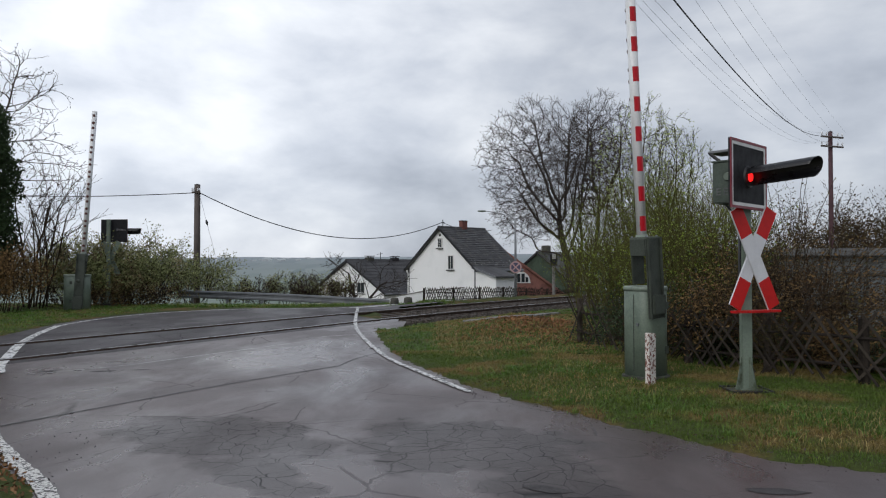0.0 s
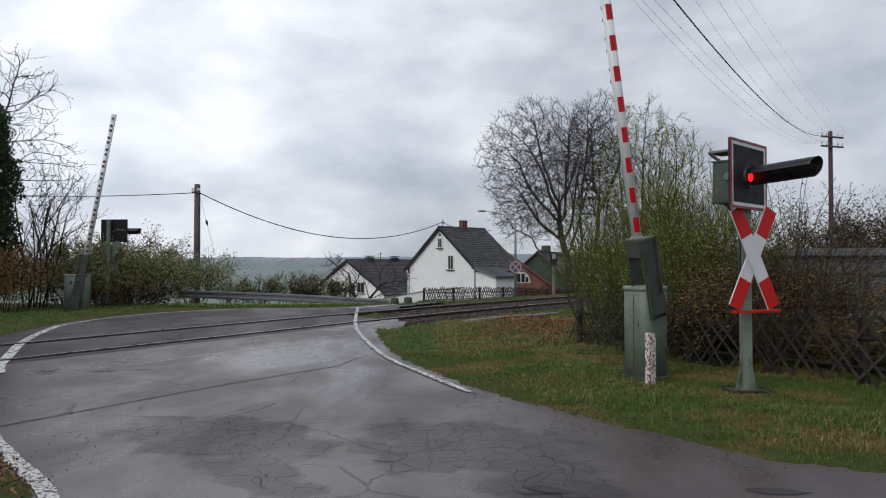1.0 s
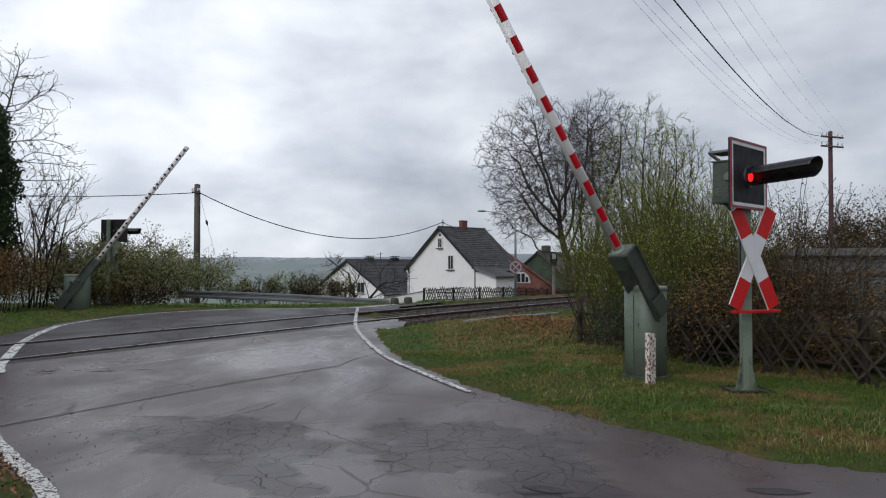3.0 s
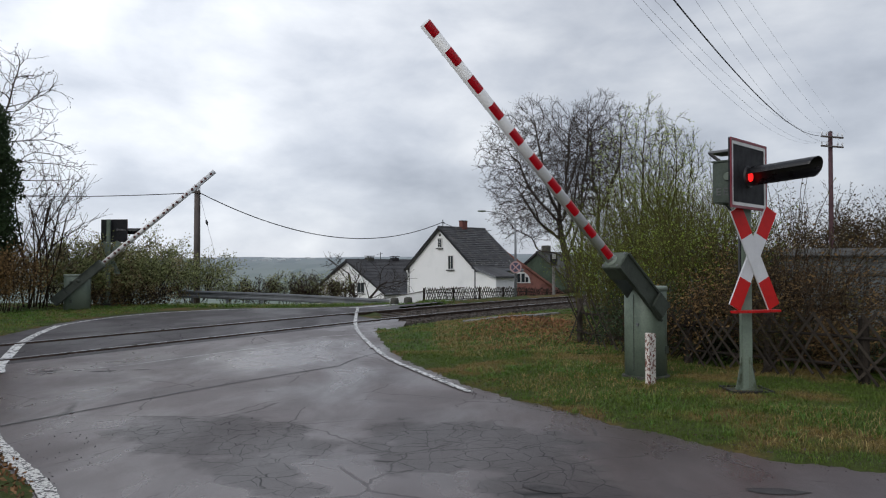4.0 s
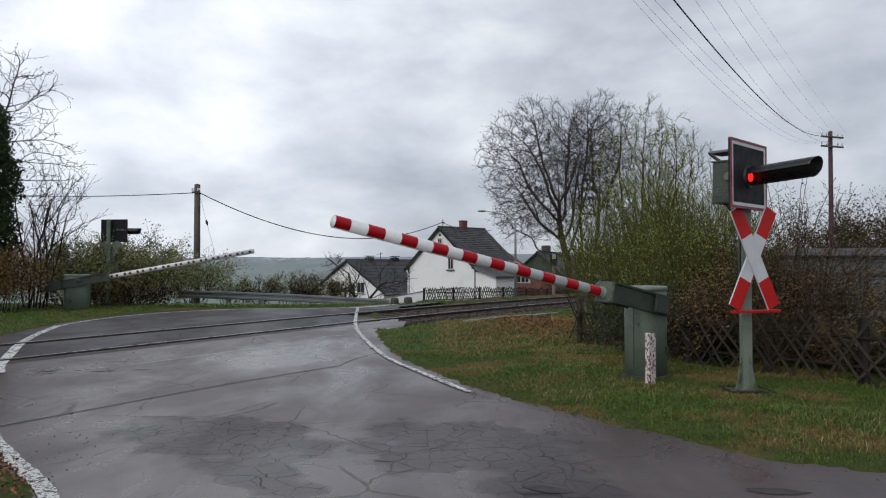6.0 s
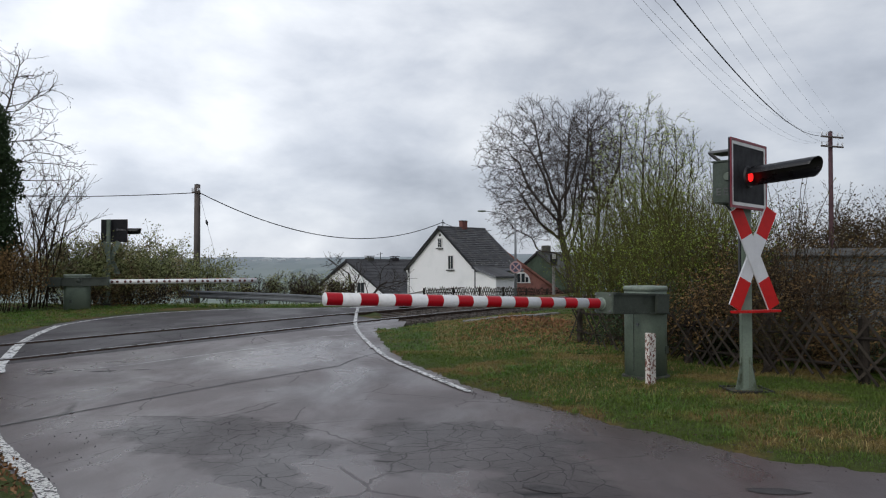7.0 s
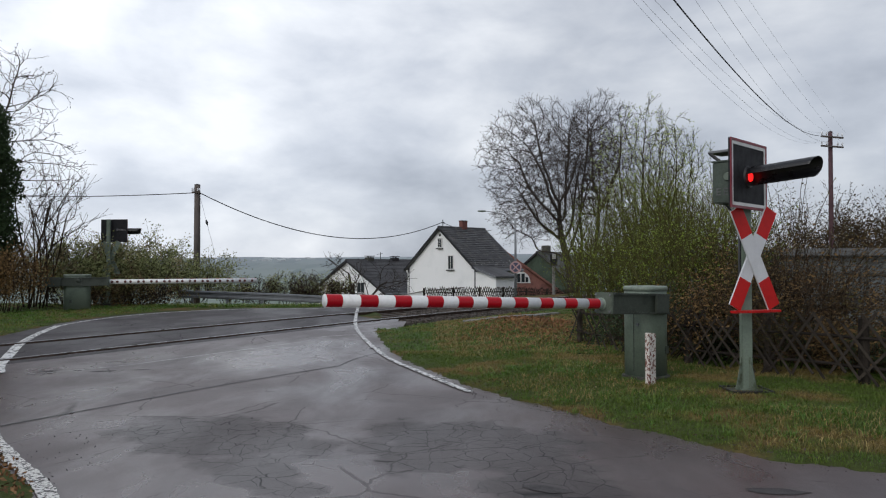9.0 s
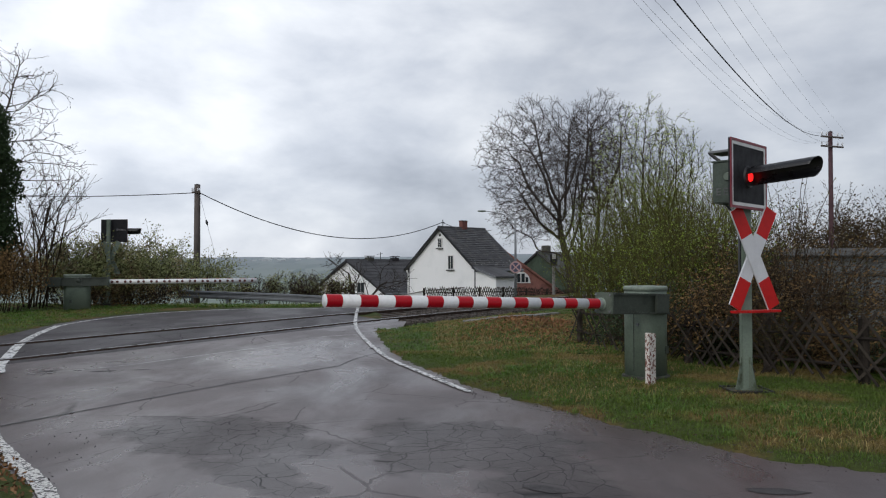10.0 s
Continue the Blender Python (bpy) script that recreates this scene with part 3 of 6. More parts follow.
deck([(-0.5, -0.006), (-0.3, 0), (-0.10, 0), (-0.10, -0.07), (-0.04, -0.08)], 19.2)
deck([(0.038, -0.08), (0.115, -0.08), (0.115, 0.0)] + [(0.115 + 1.275 * k / 6, 0.0) for k in range(1, 7)] + [(1.39, -0.08), (1.467, -0.08)], 20.3)
deck([(1.545, -0.08), (1.60, -0.07), (1.60, 0), (1.8, 0), (2.05, -0.006)], 21.3)
sl = boxed(-1.3, 1.3, -0.12, 0.12, -0.13, 0.0, bevel=0.015, segments=1)
sleeper_mesh = bpy.data.meshes.new("sleeper")
sl.to_mesh(sleeper_mesh)
sl.free()
sleeper_mesh.materials.append(M["sleeper"])
for i, p in enumerate(track_path(GAUGE / 2, 19.0, 46.0, 0.5)):
    slope = 0.62 + 0.0156 * min(max(p[1] - 17.5, 0), 30)
    shared("sleeper", sleeper_mesh, track, pose(p[0], p[1], p[2] - 0.055, 0, 3.2, math.degrees(math.atan2(-slope, 1))))


# ---- level-crossing barriers ----
BAND, FIRST, TIP, DROP = 0.2, 0.95, 4.72, -0.043


def tube_arc(r, a0, a1, x0, x1, steps=14):
    bm = bmesh.new()
    rows = []
    for k in range(steps + 1):
        a = radians(a0 + (a1 - a0) * k / steps)
        rows.append([bm.verts.new((x, r * math.cos(a), r * math.sin(a))) for x in (x0, x1)])
    for p, q in zip(rows, rows[1:]):
        bm.faces.new((p[0], p[1], q[1], q[0]))
    bmesh.ops.recalc_face_normals(bm, faces=bm.faces[:])
    return bm


def rounded_body(x0, x1, y0, y1, z0, z1, r, soft=0.012):
    """Upright sheet-metal body with large rounded corners."""
    out = []
    for cx, cy, a0 in ((x1 - r, y1 - r, 0), (x0 + r, y1 - r, 90), (x0 + r, y0 + r, 180), (x1 - r, y0 + r, 270)):
        out += [(cx + r * math.cos(radians(a0 + 15 * k)), cy + r * math.sin(radians(a0 + 15 * k))) for k in range(7)]
    bm = bmesh.new()
    mx, my = (x0 + x1) / 2, (y0 + y1) / 2
    rings = []
    for z, inset in ((z0, 0.0), (z1 - soft, 0.0), (z1 - soft * 0.3, soft * 0.4), (z1, soft)):
        fx, fy = 1 - 2 * inset / (x1 - x0), 1 - 2 * inset / (y1 - y0)
        rings.append([bm.verts.new((mx + (x - mx) * fx, my + (y - my) * fy, z)) for x, y in out])
    n = len(out)
    for a, b in zip(rings, rings[1:]):
        for k in range(n):
            f = bm.faces.new((a[k], a[(k + 1) % n], b[(k + 1) % n], b[k]))
            f.smooth = True
    bm.faces.new(rings[0][::-1])
    bm.faces.new(rings[-1])
    return bm


def barrier(m, side, tail, tip, label, wide=0.0, thick=0.066):
    """Cabinet with a boom that turns on it. side: which face of the cabinet the arm runs along."""
    b = thing("level_crossing_barrier", m, label, "barrier", "barriers of the level crossing")
    y0, y1 = sorted((-0.34 * side, 0.13 * side))
    cabinet = part("cabinet", rounded_body(-0.345 - wide, 0.16 + wide, y0, y1, 0.03, 1.20, 0.15), M["green_steel"], b, "green painted steel cabinet")
    lid = rounded_body(-0.355 - wide, 0.17 + wide, y0 - 0.01, y1 + 0.01, 1.20, 1.262, 0.155, 0.02)
    part("lid", lid, M["lid"], cabinet, "paler green lid")
    part("seam", boxed(0.161 + wide, 0.166 + wide, -0.09 * side - 0.006, -0.09 * side + 0.006, 0.12, 1.15), M["dark_green"], cabinet)
    for z in (0.35, 0.95):
        part("hinge", boxed(-0.27, -0.20, y1 - 0.002 if side > 0 else y0 - 0.012, y1 + 0.012 if side > 0 else y0 + 0.002, z, z + 0.10, bevel=0.004), M["dark_green"], cabinet)
    part("lock", cyl(bmesh.new(), 0.022, 0.022, 0, 0.02, pose(0.16 + wide, -0.02 * side, 0.75, 0, 90, 0), 12), M["zinc"], cabinet)
    part("plinth", rounded_body(-0.38 - wide, 0.195 + wide, y0 - 0.035, y1 + 0.035, -0.25, 0.055, 0.17, 0.012), M["dark_concrete"], b, "mossy concrete plinth")
    boom = part("boom", cyl(bmesh.new(), thick, thick, 0.86, tip, pose(0, 0, DROP, 0, 90, 0), 28), M["white_paint"], b, "round boom, red and white bands in front, white behind", True)
    bands = bpy.data.meshes.new("red_band")
    bm = tube_arc(thick + 0.0012, -62, 112, 0, BAND)
    bm.to_mesh(bands)
    bm.free()
    bands.materials.append(M["red_paint"])
    for p in bands.polygons:
        p.use_smooth = True
    dot = bpy.data.meshes.new("rivet")
    bm = cyl(bmesh.new(), thick * 0.56, thick * 0.53, 0, 0.008, None, 10)
    bm.to_mesh(dot)
    bm.free()
    dot.materials.append(M["rivet_brown"])
    k = 0
    while FIRST + BAND * 2 * k < tip - 0.05:
        x = FIRST + BAND * 2 * k
        last = x + BAND > tip
        band = shared("red_band", bands, boom, Matrix.Translation((max(x, 0.87) if not last else x, 0, DROP)) @ Matrix.Diagonal(((min(x + BAND, tip) - max(x, 0.87)) / BAND, 1, 1, 1)))
        for dx in (0.02, BAND - 0.02):
            if x + dx > tip - 0.04:
                continue
            shared("rivet", dot, boom, Matrix.Translation((x + dx, 0.0015 - thick, DROP)) @ pose(0, 0, 0, 90, 0, 0))
        k += 1
    s = side
    ya, yb = sorted((0.145 * s, 0.185 * s))
    part("arm", boxed(-tail, 0.86, ya, yb, -0.165, 0.105, bevel=0.012), M["dark_green"], boom, "dark green steel arm")
    yc, yd = sorted((0.185 * s, 0.215 * s))
    part("arm_rib", boxed(-tail, 0.86, yc, yd, 0.075, 0.105, bevel=0.006), M["dark_green"], boom)
    part("arm_rib", boxed(-tail, 0.86, yc, yd, -0.165, -0.135, bevel=0.006), M["dark_green"], boom)
    yf, yg = sorted((-0.115 * s, -0.09 * s))
    part("far_arm", boxed(0.23, 0.86, yf, yg, -0.15, 0.09, bevel=0.008), M["dark_green"], boom, "inner plate of the forked arm")
    part("pivot_box", boxed(-0.16, 0.10, min(yd, yc) if s < 0 else yd, max(yd, yc) + (0.035 if s > 0 else 0), -0.15, 0.09, bevel=0.01), M["dark_green"], boom, "bolted box round the pivot")
    part("end_plate", boxed(0.84, 0.87, *sorted((-0.115 * s, 0.185 * s)), -0.165, 0.105, bevel=0.008), M["plate_green"], boom, "dull green end plate with bolts")
    bolt = bpy.data.meshes.new("bolt")
    bm = cyl(bmesh.new(), 0.014, 0.014, 0, 0.018, None, 6)
    bm.to_mesh(bolt)
    bm.free()
    bolt.materials.append(M["zinc"])
    for yy in (-0.09 * s, 0.15 * s):
        for zz in (-0.135, 0.075):
            shared("bolt", bolt, boom, pose(0.868, yy, zz, 0, 90, 0))
    part("bracket", boxed(0.62, 0.84, *sorted((-0.11 * s, 0.15 * s)), 0.085, 0.105, bevel=0.006), M["dark_green"], boom)
    part("bracket", boxed(0.62, 0.84, *sorted((-0.11 * s, 0.15 * s)), -0.165, -0.145, bevel=0.006), M["dark_green"], boom)
    part("socket", cyl(bmesh.new(), 0.08, 0.08, 0.66, 0.90, pose(0, 0, DROP, 0, 90, 0), 20), M["lid"], boom, "pale socket that holds the boom", True)
    part("pivot", cyl(bmesh.new(), 0.06, 0.06, 0.10, 0.235, pose(0, 0, 0, -90 * s, 0, 0), 16), M["dark_green"], boom, "", True)
    if tail > 0.6:
        part("counterweight", boxed(-tail, -tail + 0.5, min(ya, yc) - 0.05, max(yb, yd) + 0.05, -0.18, 0.12, bevel=0.02), M["dark_green"], boom)
    return b, boom


near_barrier, near_boom = barrier(pose(2.7576, 9.5972, 0, 0, 0, 180 + 33.79), 1, 0.22, TIP, "green crossing barrier with red-and-white boom, closing, on the verge")
FAR = (-11.72, 22.9)
far_barrier, far_boom = barrier(pose(FAR[0], FAR[1], -0.02, 0, 0, 14), -1, 1.0, 5.52, "green crossing barrier beyond the track, white boom back with dark spots", 0.13, 0.078)

# short post with flaking paint before the cabinet
post = thing("marker_post", pose(2.62, 9.11, 0.0, 0, 0, 40), "short iron post, white paint flaking off red rust", "post")
part("flange", boxed(-0.075, 0.075, -0.075, -0.055, -0.3, 0.67, bevel=0.004), M["flaking"], post)
part("flange", boxed(0.055, 0.075, -0.055, 0.075, -0.3, 0.67, bevel=0.004), M["flaking"], post)
part("web", boxed(-0.06, 0.055, -0.055, -0.03, -0.3, 0.66, bevel=0.004), M["flaking"], post)

# ---- light signals with crossbucks ----
M["lamp_red"] = bpy.data.materials.new("lit_red_lamp")
M["lamp_red"].use_nodes = True
lb = M["lamp_red"].node_tree.nodes["Principled BSDF"]
lb.inputs["Base Color"].default_value = (0.5, 0.01, 0.01, 1)
lb.inputs["Emission Color"].default_value = (1.0, 0.015, 0.015, 1)
lb.inputs["Emission Strength"].default_value = 1.5


def hood_mesh(length, radius, a0, a1):
    bm = bmesh.new()
    rows = []
    for k in range(15):
        a = radians(a0 + (a1 - a0) * k / 14)
        cut = 0.07 * (1 - math.sin(max(0, min(1, (k) / 14)) * math.pi))
        row = [bm.verts.new((radius * math.cos(a) * f, -y, radius * math.sin(a) * f)) for y, f in ((0, 1.0), (length * 0.5, 1.0), (length - 0.10, 1.0), (length - cut * 1.2, 0.98))]
        rows.append(row)
    for p, q in zip(rows, rows[1:]):
        for j in range(3):
            bm.faces.new((p[j], p[j + 1], q[j + 1], q[j]))
    bmesh.ops.recalc_face_normals(bm, faces=bm.faces[:])
    bmesh.ops.solidify(bm, geom=bm.faces[:], thickness=0.006)
    return bm


def crossbuck(parent, m, facing_back=False):
    L, w, tilt = 1.31, 0.185, 26.5
    for t, y in ((-tilt, -0.024), (tilt, 0.004)):
        q = m @ pose(0, y, 0, 0, t, 0)
        a = part("cross_arm", boxed(-w / 2, w / 2, -0.012, 0.012, -L / 2, L / 2, bevel=0.004), M["cross_white"] if not facing_back else M["green_steel"], parent, "white crossbuck arm with red ends")
        a.matrix_basis = q
        for k in (-1, 1):
            z0, z1 = sorted((k * (L / 2 - 0.365), k * (L / 2 + 0.001)))
            part("red_end", boxed(-w / 2 + 0.002, w / 2 - 0.002, -0.0150, -0.0115, z0, z1), M["cross_red"], a)


def fin(turn):
    """Triangular gusset plates that stiffen the foot of the post."""
    return prism(bmesh.new(), [(-0.165, 0.05), (0.165, 0.05), (0.15, 0.09), (0.07, 0.44), (-0.07, 0.44), (-0.15, 0.09)], -0.006, 0.006, pose(0, 0, 0, 0, 0, turn))


def signal(m, label, panel_turn, cross_turn, lit, back=False):
    s = thing("light_signal", m, label, "railway signal", "signals of the level crossing")
    part("base_plate", boxed(-0.23, 0.23, -0.19, 0.19, -0.14, 0.045, bevel=0.012), M["dark_concrete"], s, "dark mossy foot block")
    for x0, x1, y0, y1 in ((-0.25, 0.25, -0.215, -0.19), (-0.25, 0.25, 0.19, 0.215), (-0.25, -0.232, -0.19, 0.19), (0.232, 0.25, -0.19, 0.19)):
        part("foot_frame", boxed(x0, x1, y0, y1, 0.0, 0.06, bevel=0.004), M["black"], s)
    for a in (0, 90):
        part("gusset", fin(a + 20), M["foot_green"], s, "mossy green gusset plate")
    part("flange", boxed(-0.10, 0.10, -0.09, 0.09, 0.045, 0.06, bevel=0.004), M["green_steel"], s)
    part("post", boxed(-0.06, 0.06, -0.05, 0.05, 0.05, 3.0, bevel=0.008), M["green_steel"], s, "green steel post")
    pm = pose(-0.05, 0, 2.605, 0, 0, panel_turn) @ pose(-0.16, -0.16, 0)
    panel = part("panel", boxed(-0.50, 0.50, -0.012, 0.012, -0.40, 0.40, bevel=0.004), M["slate_panel"], s, "dark contrast panel edged white and red")
    panel.matrix_basis = pm
    for a, bnd, mat, y in ((0.390, 0.42, M["dark_red"], 0.022), (0.352, 0.390, M["trim_white"], 0.017)):
        for x0, x1, z0, z1 in ((-bnd - 0.08, bnd + 0.08, a - 0.02, bnd - 0.02), (-bnd - 0.08, bnd + 0.08, -bnd + 0.02, -a + 0.02), (-bnd - 0.08, -a - 0.08, -a + 0.02, a - 0.02), (a + 0.08, bnd + 0.08, -a + 0.02, a - 0.02)):
            part("border", boxed(x0, x1, -y, -0.010, z0, z1), mat, panel)
    hx, hz = (-0.02, -0.02)
    hood = part("hood", hood_mesh(0.80, 0.115, 168, -62), M["hood_black"], panel, "long black visor over the lamp, wet on top")
    hood.matrix_basis = pose(hx, -0.012, hz, -4, 0, 0) if not back else pose(-0.10, -0.012, hz, 0, 0, -75)
    part("lamp", cyl(bmesh.new(), 0.066, 0.050, 0.0, 0.04, pose(hx, -0.012, hz, 90, 0, 0), 20), M["lamp_red"] if lit else M["black"], panel, "lit red lamp" if lit else "", True)
    part("socket", cyl(bmesh.new(), 0.135, 0.125, 0.0, 0.022, pose(hx, -0.012, hz, 90, 0, 0), 24), M["black"], panel)
    if not back:
        case = part("lamp_case", boxed(-0.17, 0.17, 0.03, 0.29, -0.33, 0.16, bevel=0.015), M["case_green"], s, "green case behind the panel")
        case.matrix_basis = pm @ pose(-0.1, 0.02, 0.0)
        part("case_lid", boxed(-0.18, 0.18, 0.02, 0.30, 0.155, 0.175, bevel=0.005), M["case_green"], case)
        part("latch", cyl(bmesh.new(), 0.05, 0.045, 0, 0.02, pose(-0.17, 0.10, -0.02, 0, -90, 0), 16), M["green_steel"], case)
        part("strap", boxed(-0.17, 0.17, 0.0, 0.34, 0.272, 0.30, bevel=0.006), M["zinc"], case, "bent steel hanger over the case")
        part("strap", tube(bmesh.new(), [(-0.15, 0.335, 0.285), (-0.15, 0.30, 0.25), (-0.15, 0.20, 0.165)], 0.02, 6), M["black"], case)
        for k in range(2):
            for x0, x1, z0, z1 in ((0.0, 0.05, -0.235, -0.222), (0.0, 0.05, -0.20, -0.187), (0.0, 0.05, -0.165, -0.152), (0.04, 0.05, -0.235, -0.152)):
                part("mark", boxed(-0.176, -0.169, 0.10 + 0.085 * k + x0, 0.10 + 0.085 * k + x1, z0, z1), M["shed_roof"], case)
        cable = tube(bmesh.new(), [(-0.20, 0.14, 2.40), (-0.24, 0.03, 2.30), (-0.17, -0.04, 2.20), (-0.07, -0.02, 2.10)], 0.014)
        part("cable", cable, M["black"], s, "", True)
        part("back_plate", boxed(-0.075, -0.060, -0.03, 0.03, 1.40, 1.95, bevel=0.003), M["black"], s)
    cm = pose(0.025, 0, 1.63, 0, 0, cross_turn) @ pose(0.0, -0.09, 0)
    crossbuck(s, cm, back)
    if not back:
        bar = part("bottom_bar", boxed(-0.355, 0.355, -0.06, 0.04, -0.015, 0.015, bevel=0.006), M["cross_red"], s, "red strip under the crossbuck")
        bar.matrix_basis = cm @ pose(0.0, -0.03, -0.635)
    return s


M["foot_green"] = material("mossy_green_paint", (0.12, 0.15, 0.115), 0.6, 0, 0.3, 9.0, 0.2, 50, second=(0.055, 0.07, 0.04), second_at=(0.52, 0.62))
M["hood_black"] = material("wet_black_hood", (0.012, 0.012, 0.014), 0.3, 0, 0.3, 7.0, 0.08, 60)
signal(pose(3.665, 8.60, 0.0), "green signal post with lit red lamp and red-white crossbuck", 43.8, 22, True)
signal(pose(-11.75, 24.9, 0.15), "green signal post seen from behind, dark square panel", 172, 175, False, True)


# ---- guard rail beyond the crossing ----
def guard_rail():
    g = thing("guard_rail", pose(0, 0, 0), "galvanised steel guard rail on posts along the road bend", "guard rail")
    a, b = Vector((-10.9, 29.2, 0.51)), Vector((-2.15, 28.7, 0.14))
    shape = [(0.0, 0.0), (0.045, -0.03), (0.045, -0.09), (0.0, -0.12), (0.0, -0.19), (0.045, -0.22), (0.045, -0.28), (0.0, -0.31)]
    n, k = 24, len(shape)
    vs, fs = [], []
    for i in range(n + 1):
        p = a.lerp(b, i / n)
        p.z += 0.05 * math.sin(math.pi * i / n)
        for y, z in shape:
            vs.append((p.x, p.y - y, p.z + z))
        for y, z in shape:
            vs.append((p.x, p.y - y + 0.006, p.z + z))
        if i:
            c, q = 2 * k * (i - 1), 2 * k * i
            for j in range(k - 1):
                fs.append((c + j, c + j + 1, q + j + 1, q + j))
                fs.append((c + k + j + 1, c + k + j, q + k + j, q + k + j + 1))
            fs.append((c, q, q + k, c + k))
            fs.append((c + k - 1, c + 2 * k - 1, q + 2 * k - 1, q + k - 1))
    raw("beam", vs, fs, M["zinc"], g)
    for i in range(6):
        p = a.lerp(b, (i + 0.4) / 6)
        part("post", boxed(p.x - 0.05, p.x + 0.05, p.y + 0.005, p.y + 0.09, soil_at(p.x, p.y) - 0.3, p.z - 0.04, bevel=0.008), M["zinc"], g)
    return g


guard_rail()
for x, y in ((-1.87, 27.4), (-1.35, 27.4)):
    st = thing("bollard", pose(x, y, 0), "short weathered stump post at the roadside", "bollard", "stumps at the roadside")
    z = soil_at(x, y)
    part("body", tube(bmesh.new(), [(0, 0, z - 0.2), (0, 0, z + 0.22), (0, 0, z + 0.29), (0, 0, z + 0.31)], [0.17, 0.165, 0.14, 0.06], 14), M["dark_concrete"], st, "", True)


# ---- houses ----
def window(parent, m, w, h, arched=False):
    f = part("window", boxed(-w / 2 - 0.06, w / 2 + 0.06, -0.03, 0.02, -h / 2 - 0.06, h / 2 + 0.06, bevel=0.008), M["trim_white"], parent, "white framed window")
    f.matrix_basis = m
    for s in (-1, 1):
        part("pane", boxed(s * w / 4 - w / 4 + 0.015, s * w / 4 + w / 4 - 0.015, -0.035, -0.028, -h / 2 + 0.01, h / 2 - 0.01), M["glass"], f)
    part("sill", boxed(-w / 2 - 0.14, w / 2 + 0.14, -0.12, 0.0, -h / 2 - 0.13, -h / 2 - 0.06, bevel=0.01), M["roof_grey"], f, "dark stone sill")
    return f


def tiled_slope(parent, m, length, run, mat, rows, cols, seed):
    """Overlapping courses of tiles on one slope; local x runs along the eave, y up the slope."""
    rnd = random.Random(seed)
    vs, fs = [], []
    ch, cw = run / rows, length / cols
    for r in range(rows):
        for c in range(-1, cols + 1):
            x0, x1 = c * cw + (r % 2) * cw / 2, (c + 1) * cw + (r % 2) * cw / 2
            x0, x1 = max(x0, 0), min(x1, length)
            if x1 - x0 < 0.02:
                continue
            y0, y1 = r * ch - 0.03, (r + 1) * ch + 0.03
            up = 0.035 + rnd.uniform(0, 0.014)
            k = len(vs)
            vs += [(x0 + 0.006, y0, up), (x1 - 0.006, y0, up + rnd.uniform(0, 0.008)), (x1 - 0.006, y1, 0.012), (x0 + 0.006, y1, 0.012), (x0 + 0.006, y0, 0.0), (x1 - 0.006, y0, 0.0)]
            fs += [(k, k + 1, k + 2, k + 3), (k + 4, k + 5, k + 1, k)]
    o = raw("tiles", [m @ Vector(q) for q in vs], fs, mat, parent)
    tagged(o, kind="stuff")
    return o


def gabled_house(name, apex, half, length, ridge, eave, base, turn, walls, roof, label, seed, verge_mat=None):
    """Local x runs across the gable, y along the ridge away from the seen gable."""
    h = thing(name, pose(apex[0], apex[1], 0, 0, 0, turn), label, "house")
    bm = prism(bmesh.new(), [(-half, base), (half, base), (half, eave), (0, ridge - 0.12), (-half, eave)], 0, length)
    part("wall", bm, walls, h, "")
    rise = ridge - eave
    run = math.hypot(half + 0.35, rise * (half + 0.35) / half)
    ang = math.atan2(rise, half)
    rf = part("roof", prism(bmesh.new(), [(-half - 0.35, ridge - rise * (half + 0.35) / half - 0.02), (0, ridge - 0.02), (half + 0.35, ridge - rise * (half + 0.35) / half - 0.02), (half + 0.35, ridge - rise * (half + 0.35) / half - 0.16), (0, ridge - 0.17), (-half - 0.35, ridge - rise * (half + 0.35) / half - 0.16)], -0.25, length + 0.25), roof, h, "pitched roof")
    for s in (-1, 1):
        m = Matrix.Translation((s * (half + 0.35), length + 0.25 if s < 0 else -0.25, ridge - rise * (half + 0.35) / half)) @ Matrix.Rotation(radians(90 * s), 4, "Z") @ Matrix.Rotation(ang, 4, "X")
        tiled_slope(rf, m, length + 0.5, run, roof, 22, int((length + 0.5) / 0.30), seed + s)
    part("ridge_cap", tube(bmesh.new(), [(0, -0.25, ridge), (0, length + 0.25, ridge)], 0.09, 8), roof, rf)
    for s in (-1, 1):
        x1, z1 = s * (half + 0.35), ridge - rise * (half + 0.35) / half
        vb = bmesh.new()
        prism(vb, [(0, ridge + 0.0), (x1, z1), (x1, z1 - 0.13), (0, ridge - 0.13)], -0.29, -0.255)
        part("verge_board", vb, verge_mat or M["black"], rf)
    part("gutter", tube(bmesh.new(), [(half + 0.40, -0.25, ridge - rise * (half + 0.35) / half - 0.06), (half + 0.40, length + 0.25, ridge - rise * (half + 0.35) / half - 0.06)], 0.07, 8), M["zinc"], rf)
    return h


